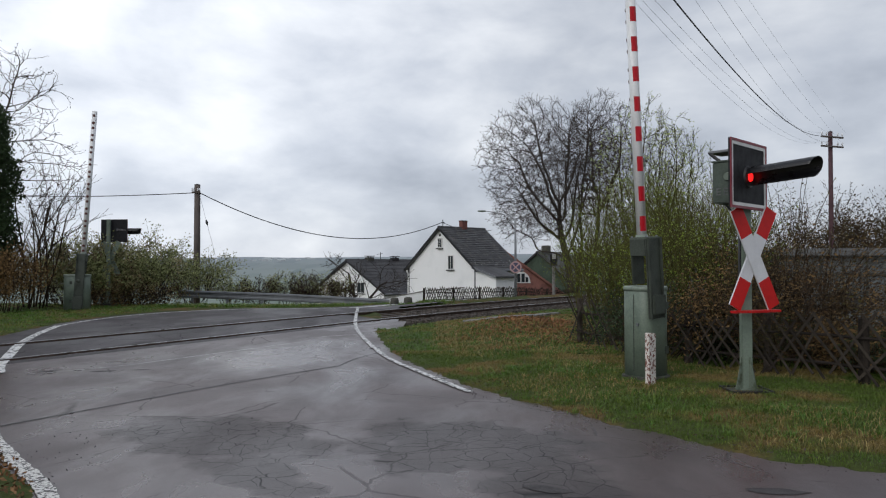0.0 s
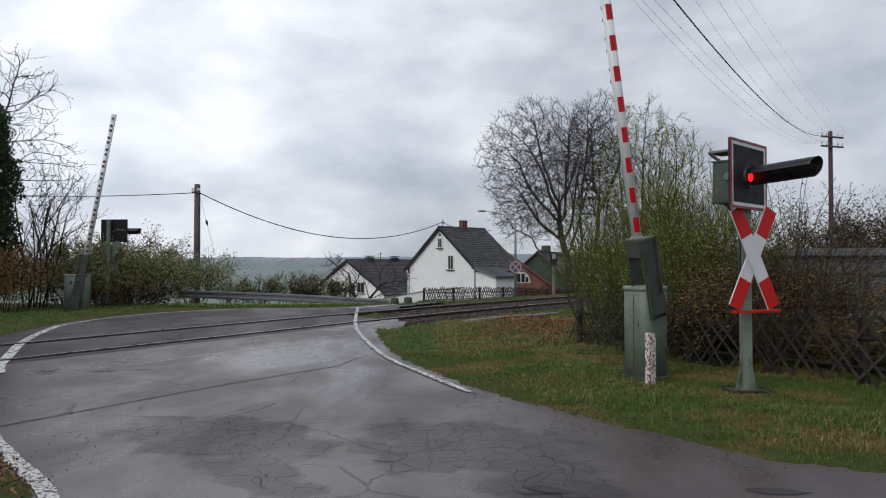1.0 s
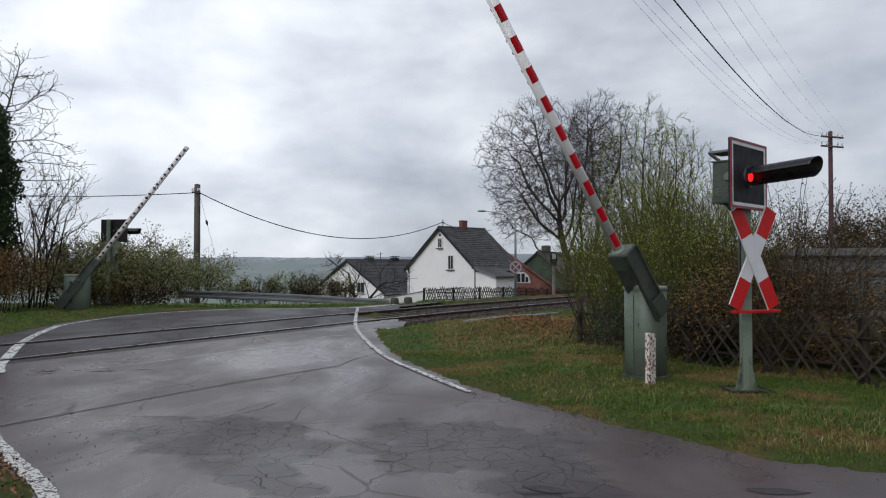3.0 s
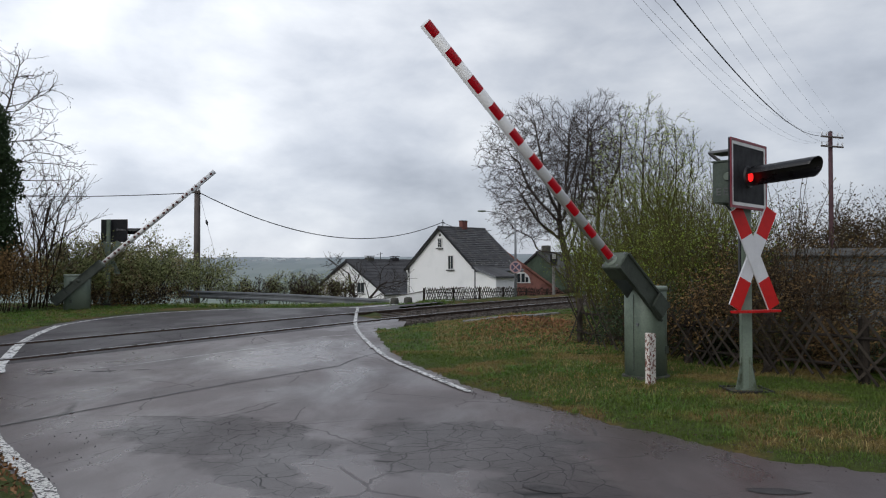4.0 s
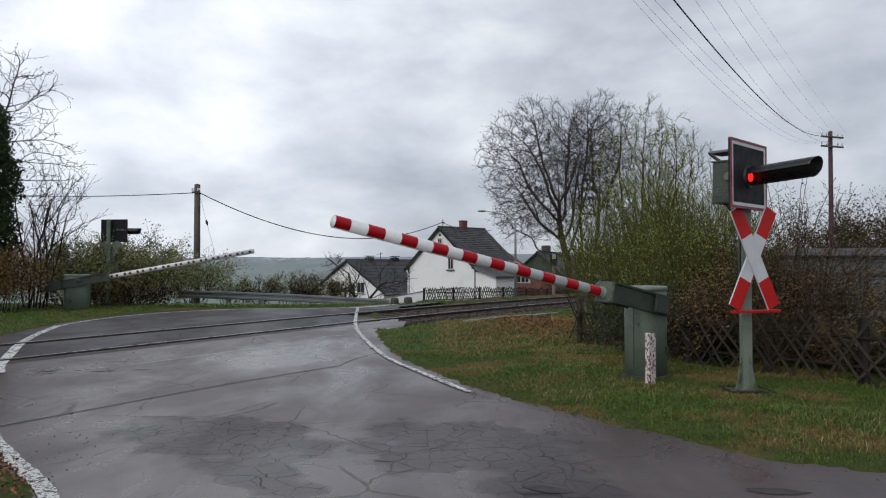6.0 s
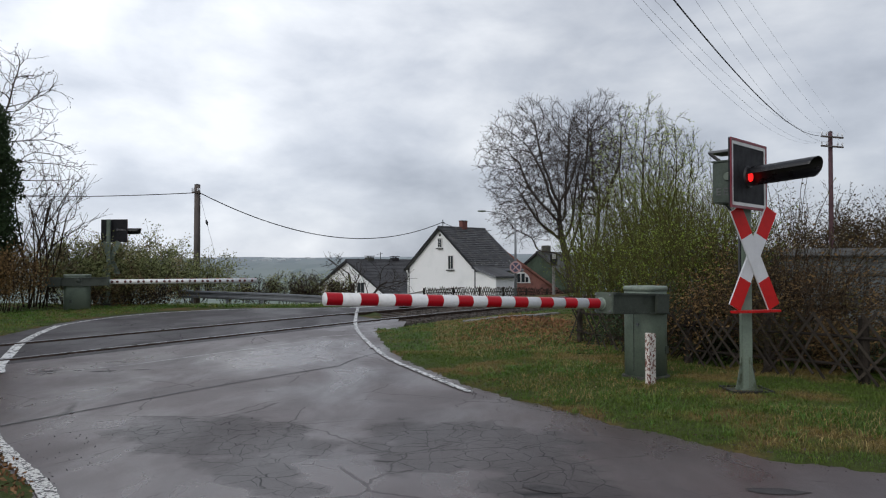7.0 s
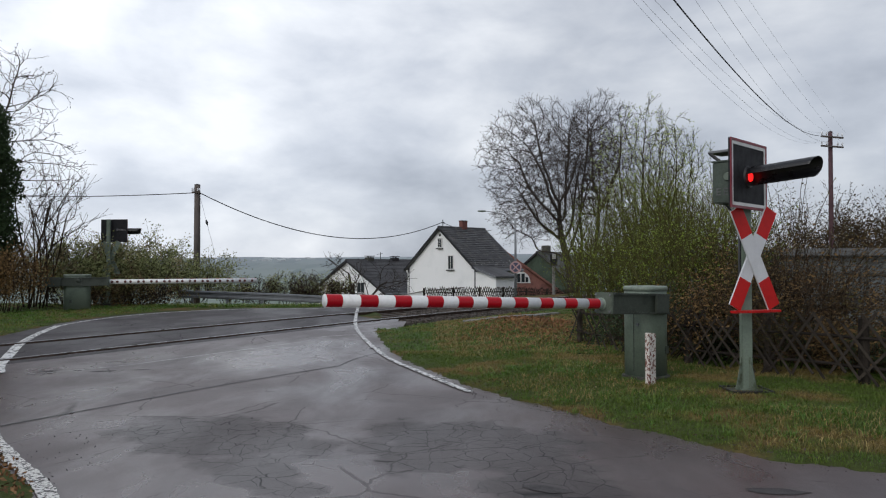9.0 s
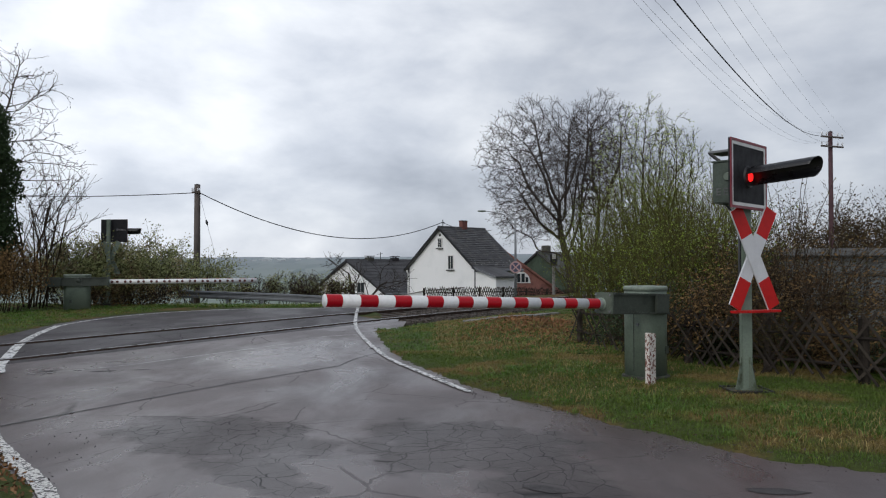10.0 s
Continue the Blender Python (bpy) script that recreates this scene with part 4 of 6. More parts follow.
TURN = -46.6
white = gabled_house("house", (-0.16, 50.0), 3.36, 4.3, 4.22, 1.5, -3.0, TURN, M["render_white"], M["slate"], "white rendered house with dark slate roof and brick chimney", 3)
ch = part("chimney", boxed(-0.19, 0.19, 2.0, 2.5, 3.7, 4.72, bevel=0.015), M["brick_red"], white, "red brick chimney")
part("chimney_cap", boxed(-0.22, 0.22, 1.97, 2.53, 4.72, 4.77, bevel=0.01), M["dark_concrete"], ch)
window(white, pose(-0.05, -0.02, 3.1, 0, 0, 0), 0.38, 0.62)
window(white, pose(1.05, -0.02, 1.72, 0, 0, 0), 0.48, 0.9)
vent = part("vent", cyl(bmesh.new(), 0.09, 0.09, 0, 0.05, pose(-0.05, 0.0, 3.65, 90, 0, 0), 12), M["dark_concrete"], white)
mast = part("wire_mast", tube(bmesh.new(), [(0, 0.2, 4.1), (0, 0.2, 4.75)], 0.035, 8), M["zinc"], white, "short mast that takes the power line")
part("insulator", boxed(-0.16, 0.16, 0.15, 0.25, 4.5, 4.56, bevel=0.01), M["black"], mast)
part("drainpipe", tube(bmesh.new(), [(3.46, -0.12, 1.2), (3.42, -0.07, 0.9), (3.42, -0.07, -2.5)], 0.05, 8), M["zinc"], white, "")
part("drainpipe", tube(bmesh.new(), [(-3.54, -0.12, 1.15), (-3.44, -0.07, 0.8), (-3.44, -0.07, -2.5)], 0.05, 8), M["trim_white"], white, "")
# lower lean-to at the side of the white house
lean = thing("lean_to", pose(-0.16, 50.0, 0, 0, 0, TURN), "white lean-to annex with shallow dark roof", "annex")
part("wall", prism(bmesh.new(), [(3.38, -3.0), (5.3, -3.0), (5.3, 0.70), (3.38, 1.30)], -0.05, 1.7), M["render_white"], lean)
part("roof", prism(bmesh.new(), [(3.3, 1.46), (5.5, 0.80), (5.5, 0.68), (3.3, 1.34)], -0.25, 1.9), M["roof_grey"], lean, "shallow dark roof")
part("verge_board", prism(bmesh.new(), [(3.3, 1.47), (5.5, 0.81), (5.5, 0.66), (3.3, 1.30)], -0.28, -0.252), M["zinc"], lean)

grey = gabled_house("house", (-8.3, 62.0), 5.1, 12.0, 1.98, -0.62, -5.0, TURN, M["render_white"], M["roof_grey"], "low white house with wide grey tiled roof behind bare tree", 8)
for y, mat in ((2.0, M["dark_concrete"]), (4.9, M["black"])):
    c = part("chimney", boxed(-0.24, 0.24, y, y + 0.7, 1.5, 2.22, bevel=0.02), mat, grey, "low dark chimney")
    part("chimney_cap", boxed(-0.28, 0.28, y - 0.04, y + 0.74, 2.30, 2.36, bevel=0.01), mat, c)
    for z in (-0.2, 0.2):
        part("cap_leg", boxed(z - 0.03, z + 0.03, y + 0.3, y + 0.4, 2.22, 2.30), mat, c)
window(grey, pose(-1.6, -0.02, -0.4), 0.95, 0.85)
window(grey, pose(1.9, -0.02, -0.4), 1.0, 0.85)
mast = part("aerial", tube(bmesh.new(), [(0, 3.6, 1.8), (0, 3.6, 2.7)], 0.03, 6), M["wire"], grey)
part("aerial_arm", tube(bmesh.new(), [(-0.5, 3.6, 2.5), (0.4, 3.6, 2.6)], 0.02, 6), M["wire"], mast)

red = gabled_house("house", (5.2, 60.0), 5.6, 7.0, 2.75, -1.2, -5.0, 8, M["roof_red"], M["roof_red"], "house with steep red tiled roof and arched white window", 12, M["roof_red"])
arch = part("window", prism(bmesh.new(), [(1.4 + 0.85 * math.cos(a), 0.0 + 1.0 * math.sin(a)) for a in np.linspace(0, math.pi, 11)], -0.08, 0.0), M["trim_white"], red, "pointed white gable window")
for x0, x1, z0, z1 in ((0.78, 1.0, 0.08, 0.5), (1.07, 1.35, 0.08, 0.8), (1.45, 1.73, 0.08, 0.8), (1.8, 2.02, 0.08, 0.5)):
    part("pane", boxed(x0, x1, -0.1, -0.082, z0, z1), M["glass"], arch)
green = gabled_house("house", (8.8, 66.0), 3.6, 9.0, 2.75, -0.3, -5.0, -28, M["green_gable"], M["roof_grey"], "house with green shingled gable and grey roof", 17)
part("chimney", boxed(-0.35, 0.35, 2.0, 2.7, 2.2, 3.4, bevel=0.02), M["dark_concrete"], green)

# white garden wall that steps up towards the house
gw = bmesh.new()
prism(gw, [(-4.6, -2.0), (1.1, -2.0), (1.1, 0.38), (-0.8, 0.22), (-2.7, -0.12), (-4.6, -0.58)], 0, 0.24)
garden_wall = tagged(mesh_object("garden_wall", gw, M["render_white"]), "white rendered garden wall rising towards the house", "wall")
garden_wall.matrix_basis = pose(0, 36.0, 0)
cp = bmesh.new()
prism(cp, [(-4.6, -0.575), (-2.7, -0.115), (-0.8, 0.225), (1.1, 0.385), (1.1, 0.42), (-0.8, 0.26), (-2.7, -0.08), (-4.6, -0.54)], -0.03, 0.27)
part("coping", cp, M["concrete"], garden_wall, "grey coping")

# long grey shed behind the bushes
shed = thing("shed", pose(5.3, 17.2, 0, 0, 0, -12), "long grey sheet-clad shed with pale flat roof", "shed")
part("wall", boxed(0, 12.0, 0, 4.0, -0.3, 1.75), M["shed"], shed)
part("roof", boxed(-0.15, 12.2, -0.2, 4.2, 1.75, 1.93, bevel=0.02), M["shed_roof"], shed, "pale roof edge")
rib = bpy.data.meshes.new("batten")
bm = boxed(-0.02, 0.02, -0.03, 0, -0.3, 1.74)
bm.to_mesh(rib)
bm.free()
rib.materials.append(M["dark_concrete"])
for i in range(25):
    shared("batten", rib, shed, pose(0.1 + 0.49 * i, 0, 0))
for z in (0.55, 1.3):
    part("girt", boxed(0, 12, -0.045, -0.031, z, z + 0.06), M["dark_concrete"], shed)


# ---- lattice fences ----
def lattice_fence(name, pts, height, gap, lean_angle, label, seed, posts, broken=0.0, thick=0.035, top=None):
    rnd = random.Random(seed)
    fence = thing(name, pose(pts[0][0], pts[0][1], 0), label, "fence")
    o = Vector((pts[0][0], pts[0][1], 0))
    lath = {}
    ln = height / math.cos(radians(lean_angle))
    bm = bmesh.new()
    prism(bm, [(-thick / 2, -0.01), (-thick / 4, -thick * 0.42), (thick / 4, -thick * 0.42), (thick / 2, -0.01), (thick / 2, 0.0), (-thick / 2, 0.0)], -ln / 2, ln / 2, pose(0, 0, 0, 90, 0, 0) @ pose(0, 0, 0))
    me = bpy.data.meshes.new("lath")
    bm.to_mesh(me)
    bm.free()
    me.materials.append(M["lath"])
    for (ax, ay), (bx, by) in zip(pts, pts[1:]):
        length = math.hypot(bx - ax, by - ay)
        yaw = math.degrees(math.atan2(by - ay, bx - ax))
        n = int(length / gap)
        for i in range(n):
            t = (i + 0.5) / n
            x, y = ax + (bx - ax) * t, ay + (by - ay) * t
            z = soil_at(x, y) + height / 2 + 0.02
            for s, back in ((-1, 0.0), (1, thick * 0.5)):
                if rnd.random() < broken * (3.4 if s > 0 else 0.4):
                    continue
                q = pose(x - o.x, y - o.y, z + rnd.uniform(-0.06, 0.08) * (1 + 2 * broken), 0, 0, yaw) @ pose(0, back, 0, 0, s * (lean_angle + rnd.gauss(0, 1 + 12 * broken)), 0)
                shared("lath", me, fence, q)
        for zr in (0.28, 0.74):
            rail_pts = []
            for k in range(7):
                x, y = ax + (bx - ax) * k / 6, ay + (by - ay) * k / 6
                back = Vector((-(by - ay), bx - ax, 0)).normalized() * (thick + 0.03)
                rail_pts.append((x - o.x + back.x, y - o.y + back.y, soil_at(x, y) + height * zr))
            part("rail", tube(bmesh.new(), rail_pts, 0.021, 6), M["fence_rail"], fence)
        for k in range(posts + 1):
            x, y = ax + (bx - ax) * k / posts, ay + (by - ay) * k / posts
            b = Vector((-(by - ay), bx - ax, 0)).normalized() * (thick + 0.11)
            z = soil_at(x, y)
            part("post", tube(bmesh.new(), [(x - o.x + b.x, y - o.y + b.y, z - 0.3), (x - o.x + b.x, y - o.y + b.y, z + height * 1.05)], [0.06, 0.05], 8), M["lath"], fence)
    return fence


lattice_fence("lattice_fence", [(2.5, 13.6), (3.7, 11.0), (5.25, 8.95), (8.2, 6.3)], 0.80, 0.19, 37, "old lattice fence of grey-brown half-round laths, leaning", 5, 2, 0.14, 0.034)
lattice_fence("lattice_fence", [(-0.75, 32.6), (3.4, 38.4), (8.0, 45.5)], 0.72, 0.19, 30, "dark lattice fence with posts along the railway", 6, 3, 0.0, 0.045)

# ---- street lamp with no-stopping sign ----
lamp = thing("street_lamp", pose(3.68, 36.0, 0), "slim grey street lamp with long curved arm", "street lamp")
z0 = soil_at(3.68, 36.0)
part("pole", tube(bmesh.new(), [(0, 0, z0 - 0.3), (0, 0, 2.2), (0, 0, 3.9)], [0.07, 0.06, 0.045], 10), M["zinc"], lamp, "", True)
part("arm", tube(bmesh.new(), [(0, 0, 3.85), (-0.25, 0, 4.0), (-0.8, 0, 4.18), (-1.45, 0, 4.27)], 0.02, 8), M["zinc"], lamp, "", True)
hd = bmesh.new()
bmesh.ops.create_uvsphere(hd, u_segments=12, v_segments=8, radius=1, matrix=Matrix.Translation((-1.7, 0, 4.28)) @ Matrix.Diagonal((0.24, 0.10, 0.05, 1)))
part("lamp_head", hd, M["lid"], lamp, "flat oval lamp head", True)
sign = part("sign", cyl(bmesh.new(), 0.30, 0.30, 0, 0.02, pose(0.0, -0.08, 1.43, 90, 0, 0), 28), M["dark_red"], lamp, "round no-stopping sign, red rim and cross on blue")
M["sign_blue"] = material("blue_sign_sheet", (0.07, 0.07, 0.12), 0.45, 0, 0.1, 6, 0.05, 50)
M["sign_red"] = material("red_sign_sheet", (0.46, 0.30, 0.30), 0.45, 0, 0.1, 6, 0.05, 50)
sign.data.materials[0] = M["sign_red"]
part("face", cyl(bmesh.new(), 0.235, 0.235, 0.02, 0.024, pose(0.0, -0.08, 1.43, 90, 0, 0), 28), M["sign_blue"], sign)
for a in (45, -45):
    part("bar", boxed(-0.235, 0.235, -0.109, -0.105, -0.03, 0.03, pose(0, 0, 1.43, 0, a, 0)), M["sign_red"], sign)
ts = thing("track_signal", pose(6.4, 41.0, 0), "dark small railway signal on pale post", "railway signal")
part("post", tube(bmesh.new(), [(0, 0, -1.0), (0, 0, 1.5)], 0.09, 8), M["concrete"], ts)
part("head", boxed(-0.2, 0.2, -0.1, 0.1, 1.5, 2.15, bevel=0.03), M["black"], ts, "black signal head")
part("face", boxed(-0.12, 0.10, -0.13, -0.105, 1.9, 2.2, bevel=0.01), M["trim_white"], ts)


# ---- poles and lines ----
def wooden_pole(x, y, top, radius, label, arms, mat):
    p = thing("utility_pole", pose(x, y, 0), label, "utility pole")
    z = soil_at(x, y)
    part("pole", tube(bmesh.new(), [(0, 0, z - 0.5), (0, 0, (z + top) / 2), (0, 0, top)], [radius, radius * 0.92, radius * 0.82], 12), mat, p, "", True)
    part("pole_cap", tube(bmesh.new(), [(0, 0, top), (0, 0, top + 0.04)], [radius * 0.9, radius * 0.3], 12), M["zinc"], p)
    for az, half, turn in arms:
        a = part("crossarm", boxed(-half, half, -0.035, 0.035, -0.035, 0.035, bevel=0.008), M["pole_wood"], p, "")
        a.matrix_basis = pose(0, -radius - 0.04, az, 0, 0, turn)
        for s in (-0.92, -0.5, 0.5, 0.92):
            part("insulator", tube(bmesh.new(), [(s * half, 0, 0.05), (s * half, 0, 0.10), (s * half, 0, 0.16), (s * half, 0, 0.22)], [0.012, 0.035, 0.035, 0.012], 8), M["thin_wire"], a, "", True)
    return p


M["pole_red"] = material("red_brown_pole", (0.075, 0.035, 0.042), 0.8, 0, 0.3, 2.0, 0.3, 30)
wooden_pole(-12.15, 35.0, 5.52, 0.17, "weathered wooden utility pole carrying a power line", [(5.12, 0.2, 0)], M["pole_wood"])
wooden_pole(16.45, 30.0, 7.2, 0.105, "dark red-brown telegraph pole with two crossarms", [(6.95, 0.62, 20), (6.55, 0.62, 20)], M["pole_red"])


def cable(a, b, sag, radius, mat, label, n=40):
    a, b = Vector(a), Vector(b)
    pts = []
    for i in range(n + 1):
        t = i / n
        p = a.lerp(b, t)
        p.z -= 4 * sag * t * (1 - t)
        pts.append(p)
    c = tagged(mesh_object("overhead_line", tube(bmesh.new(), pts, radius, 5), mat), label, "cable", "overhead lines")
    return c


cable((-12.3, 34.9, 5.1), (-34, 44.0, 6.1), 0.25, 0.022, M["wire"], "black power line running off from the wooden pole")
cable((-12.0, 34.9, 5.1), (-0.1, 50.2, 4.55), 1.65, 0.026, M["wire"], "black power line sagging from the pole to the house")
cable((-0.0, 50.4, 4.55), (3.7, 54.0, 4.2), 0.3, 0.02, M["wire"], "black power line over the house roof")
cable((-12.0, 34.95, 4.9), (-10.3, 34.0, -0.3), 0.0, 0.012, M["thin_wire"], "thin guy wire staying the wooden pole", 4)
tl = tagged(mesh_object("guy_insulator", tube(bmesh.new(), [(-11.62, 34.74, 3.75), (-11.58, 34.72, 3.63), (-11.54, 34.7, 3.5)], [0.03, 0.07, 0.03], 8), M["wire"]), "small egg insulator on the guy wire", "insulator")
cable((15.85, 29.8, 7.0), (-4.5, -2.4, 6.0), 1.2, 0.012, M["wire"], "thick black telephone cable swinging up overhead")
for dx, z0, x1, z1, sag in ((15.9, 6.75, -5.5, 7.0, 1.8), (16.0, 6.75, -5.0, 6.0, 1.4), (16.1, 7.15, -5.0, 6.0, 1.4), (16.3, 6.75, -5.0, 8.0, 1.8), (16.7, 7.15, -4.0, 6.0, 1.4), (16.8, 6.75, -7.0, 10.0, 0.6), (17.0, 7.15, -7.5, 11.0, 0.6)):
    cable((dx, 29.85, z0), (x1, -2.6, z1), sag, 0.0026, M["thin_wire"], "thin bare telephone wire overhead")

# a village far down the valley
rnd = random.Random(77)
vs, fs = [], []
for _ in range(26):
    x, y = rnd.uniform(-1120, -800), rnd.uniform(4150, 4450)
    z = float(level(x, y))
    w, d, h = rnd.uniform(7, 18), 12, rnd.uniform(4, 7)
    b = len(vs)
    vs += [(x - w, y, z - 3), (x + w, y, z - 3), (x + w, y, z + h), (x - w, y, z + h), (x - w, y + d, z + h * 1.5), (x + w, y + d, z + h * 1.5)]
    fs += [(b, b + 1, b + 2, b + 3), (b + 3, b + 2, b + 5, b + 4)]
tagged(raw("far_village", vs, fs, M["far_wall"]), "pale far village houses down in the valley", "village", kind="stuff")


# ---- plants ----
def limb_mesh(segs):
    """Tapered three- to six-sided pieces of wood for (p, q, r0, r1)."""
    vs, fs = [], []
    for p, q, r0, r1 in segs:
        d = q - p
        if d.length < 1e-5:
            continue
        d = d.normalized()
        u = d.orthogonal().normalized()
        w = d.cross(u)
        n = 6 if r0 > 0.05 else 4 if r0 > 0.015 else 3
        k = len(vs)
        for c, r in ((p, r0), (q, r1)):
            for j in range(n):
                a = math.tau * j / n
                o = c + r * (math.cos(a) * u + math.sin(a) * w)
                vs.append((o.x, o.y, o.z))
        fs += [(k + j, k + (j + 1) % n, k + n + (j + 1) % n, k + n + j) for j in range(n)]
    return vs, fs


def grow(segs, p, d, length, r, depth, rnd, up, wander, kids, ratio, spread, rmin, taper=0.75):
    steps = 5 if depth > 1 else 4 if depth == 1 else 3
    for i in range(steps):
        d = (d + Vector((rnd.gauss(0, wander), rnd.gauss(0, wander), rnd.gauss(0, wander) + up))).normalized()
        q = p + d * (length / steps)
        r1 = max(r * (1 - (1 - taper) * (i + 1) / steps * 1.1), rmin)
        r0 = max(r * (1 - (1 - taper) * i / steps * 1.1), rmin)
        segs.append((p, q, r0, r1, depth))
        p = q
        if depth > 0 and i > 0:
            n = kids[depth] if isinstance(kids, (list, tuple)) else kids
            n = int(n) + (rnd.random() < n - int(n))
            for _ in range(n):
                side = d.orthogonal().normalized()
                side.rotate(Matrix.Rotation(rnd.uniform(0, math.tau), 3, d))
                cd = (d * math.cos(spread) + side * math.sin(spread) * rnd.uniform(0.7, 1.25)).normalized()
                grow(segs, p, cd, length * ratio * rnd.uniform(0.7, 1.15), r1 * 0.52, depth - 1, rnd, up, wander, kids, ratio, spread, rmin, taper)


def leaf_cloud(points, size, rnd, per=3, scatter=0.06, droop=0.0):
    vs, fs = [], []
    for p in points:
        for _ in range(per):
            c = p + Vector((rnd.gauss(0, scatter), rnd.gauss(0, scatter), rnd.gauss(0, scatter) - droop))
            d = Vector((rnd.gauss(0, 1), rnd.gauss(0, 1), rnd.gauss(0, 1))).normalized()
            e = d.orthogonal().normalized()
            s = size * rnd.uniform(0.6, 1.35)
            k = len(vs)
            for o in (c - d * s, c + e * s * 0.45 + d * s * 0.1, c + d * s, c - e * s * 0.45 + d * s * 0.1):
                vs.append((o.x, o.y, o.z))
            fs.append((k, k + 1, k + 2, k + 3))
    return vs, fs


def tree(name, x, y, label, category, seed, stems, height, r, depth, up, wander, kids, ratio, spread, rmin, wood, leaf=None, leaf_size=0.04, per=1, scatter=0.05, lean=0.15, group="", stem_spread=0.25, leaf_depth=0, keep=1.0, low=0.0):
    rnd = random.Random(seed)
    z = soil_at(x, y) - 0.05
    t = thing(name, pose(x, y, z), label, category, group)
    segs = []
    for k in range(stems):
        a = math.tau * (k + rnd.random() * 0.7) / stems
        d = Vector((math.cos(a) * lean * rnd.uniform(0.4, 1.2), math.sin(a) * lean * rnd.uniform(0.4, 1.2), 1)).normalized()
        base = Vector((math.cos(a), math.sin(a), 0)) * (stem_spread * rnd.uniform(0.2, 1) if stems > 1 else 0)
        grow(segs, base, d, height * rnd.uniform(0.8, 1.05), r * rnd.uniform(0.7, 1.0), depth, rnd, up, wander, kids, ratio, spread, rmin)
    chains, last = [], None
    for p, q, r0, r1, dp in segs:
        if dp == depth:
            if last is None or (p - last).length > 1e-6:
                chains.append(([p], [r0]))
            chains[-1][0].append(q)
            chains[-1][1].append(r1)
            last = q
    for pts, rs in chains:
        part("trunk" if len(chains) == 1 else "stem", tube(bmesh.new(), pts, rs, 7 if r > 0.05 else 5), wood, t, "", True)
    v2, f2 = limb_mesh([s[:4] for s in segs if s[4] < depth])
    crown = raw("crown", v2, f2, wood, t)
    if leaf is not None:
        tips = [s[1] for s in segs if s[4] <= leaf_depth and s[1].z > low and rnd.random() < keep]
        v3, f3 = leaf_cloud(tips, leaf_size, rnd, per, scatter)
        raw("leaves", v3, f3, leaf, t)
    return t


def colonise(goals, stems, step, kill, reach, rnd, rise=0.0, rounds=160):
    """Wood that grows step by step towards the goals; gives nodes and each node's parent."""
    nodes, parent, kids = [], [], []
    for st in stems:
        for k, p in enumerate(st):
            p, join = np.array(p, float), -1
            if k == 0 and nodes:
                gaps = np.linalg.norm(np.array(nodes) - p, axis=1)
                join = int(gaps.argmin()) if gaps.min() < 0.4 else -1
            nodes.append(p)
            parent.append(len(nodes) - 2 if k else join)
            kids.append(0)
    goals = np.array(goals)
    d = np.linalg.norm(goals[:, None] - np.array(nodes)[None], axis=2)
    near, best = d.argmin(1), d.min(1)
    for _ in range(rounds):
        ok = best < reach
        if not ok.any():
            break
        first = len(nodes)
        pull = collections.defaultdict(lambda: np.zeros(3))
        for g, k in zip(goals[ok], near[ok]):
            v = g - nodes[k]
            pull[int(k)] += v / (np.linalg.norm(v) + 1e-9)
        for k, v in pull.items():
            if kids[k] > 3:
                continue
            v = v / (np.linalg.norm(v) + 1e-9) + np.array((rnd.gauss(0, 0.12), rnd.gauss(0, 0.12), rnd.gauss(0, 0.12) + rise))
            if parent[k] >= 0:
                w = nodes[k] - nodes[parent[k]]
                v = v + 0.75 * w / (np.linalg.norm(w) + 1e-9)
            nodes.append(nodes[k] + v / np.linalg.norm(v) * step)
            parent.append(k)
            kids.append(0)
            kids[k] += 1
        if len(nodes) == first:
            break
        d = np.linalg.norm(goals[:, None] - np.array(nodes[first:])[None], axis=2)
        closer = d.min(1) < best
        near = np.where(closer, d.argmin(1) + first, near)
        best = np.minimum(best, d.min(1))
        keep = best > kill
        goals, near, best = goals[keep], near[keep], best[keep]
        if len(goals) == 0:
            break
    return nodes, parent


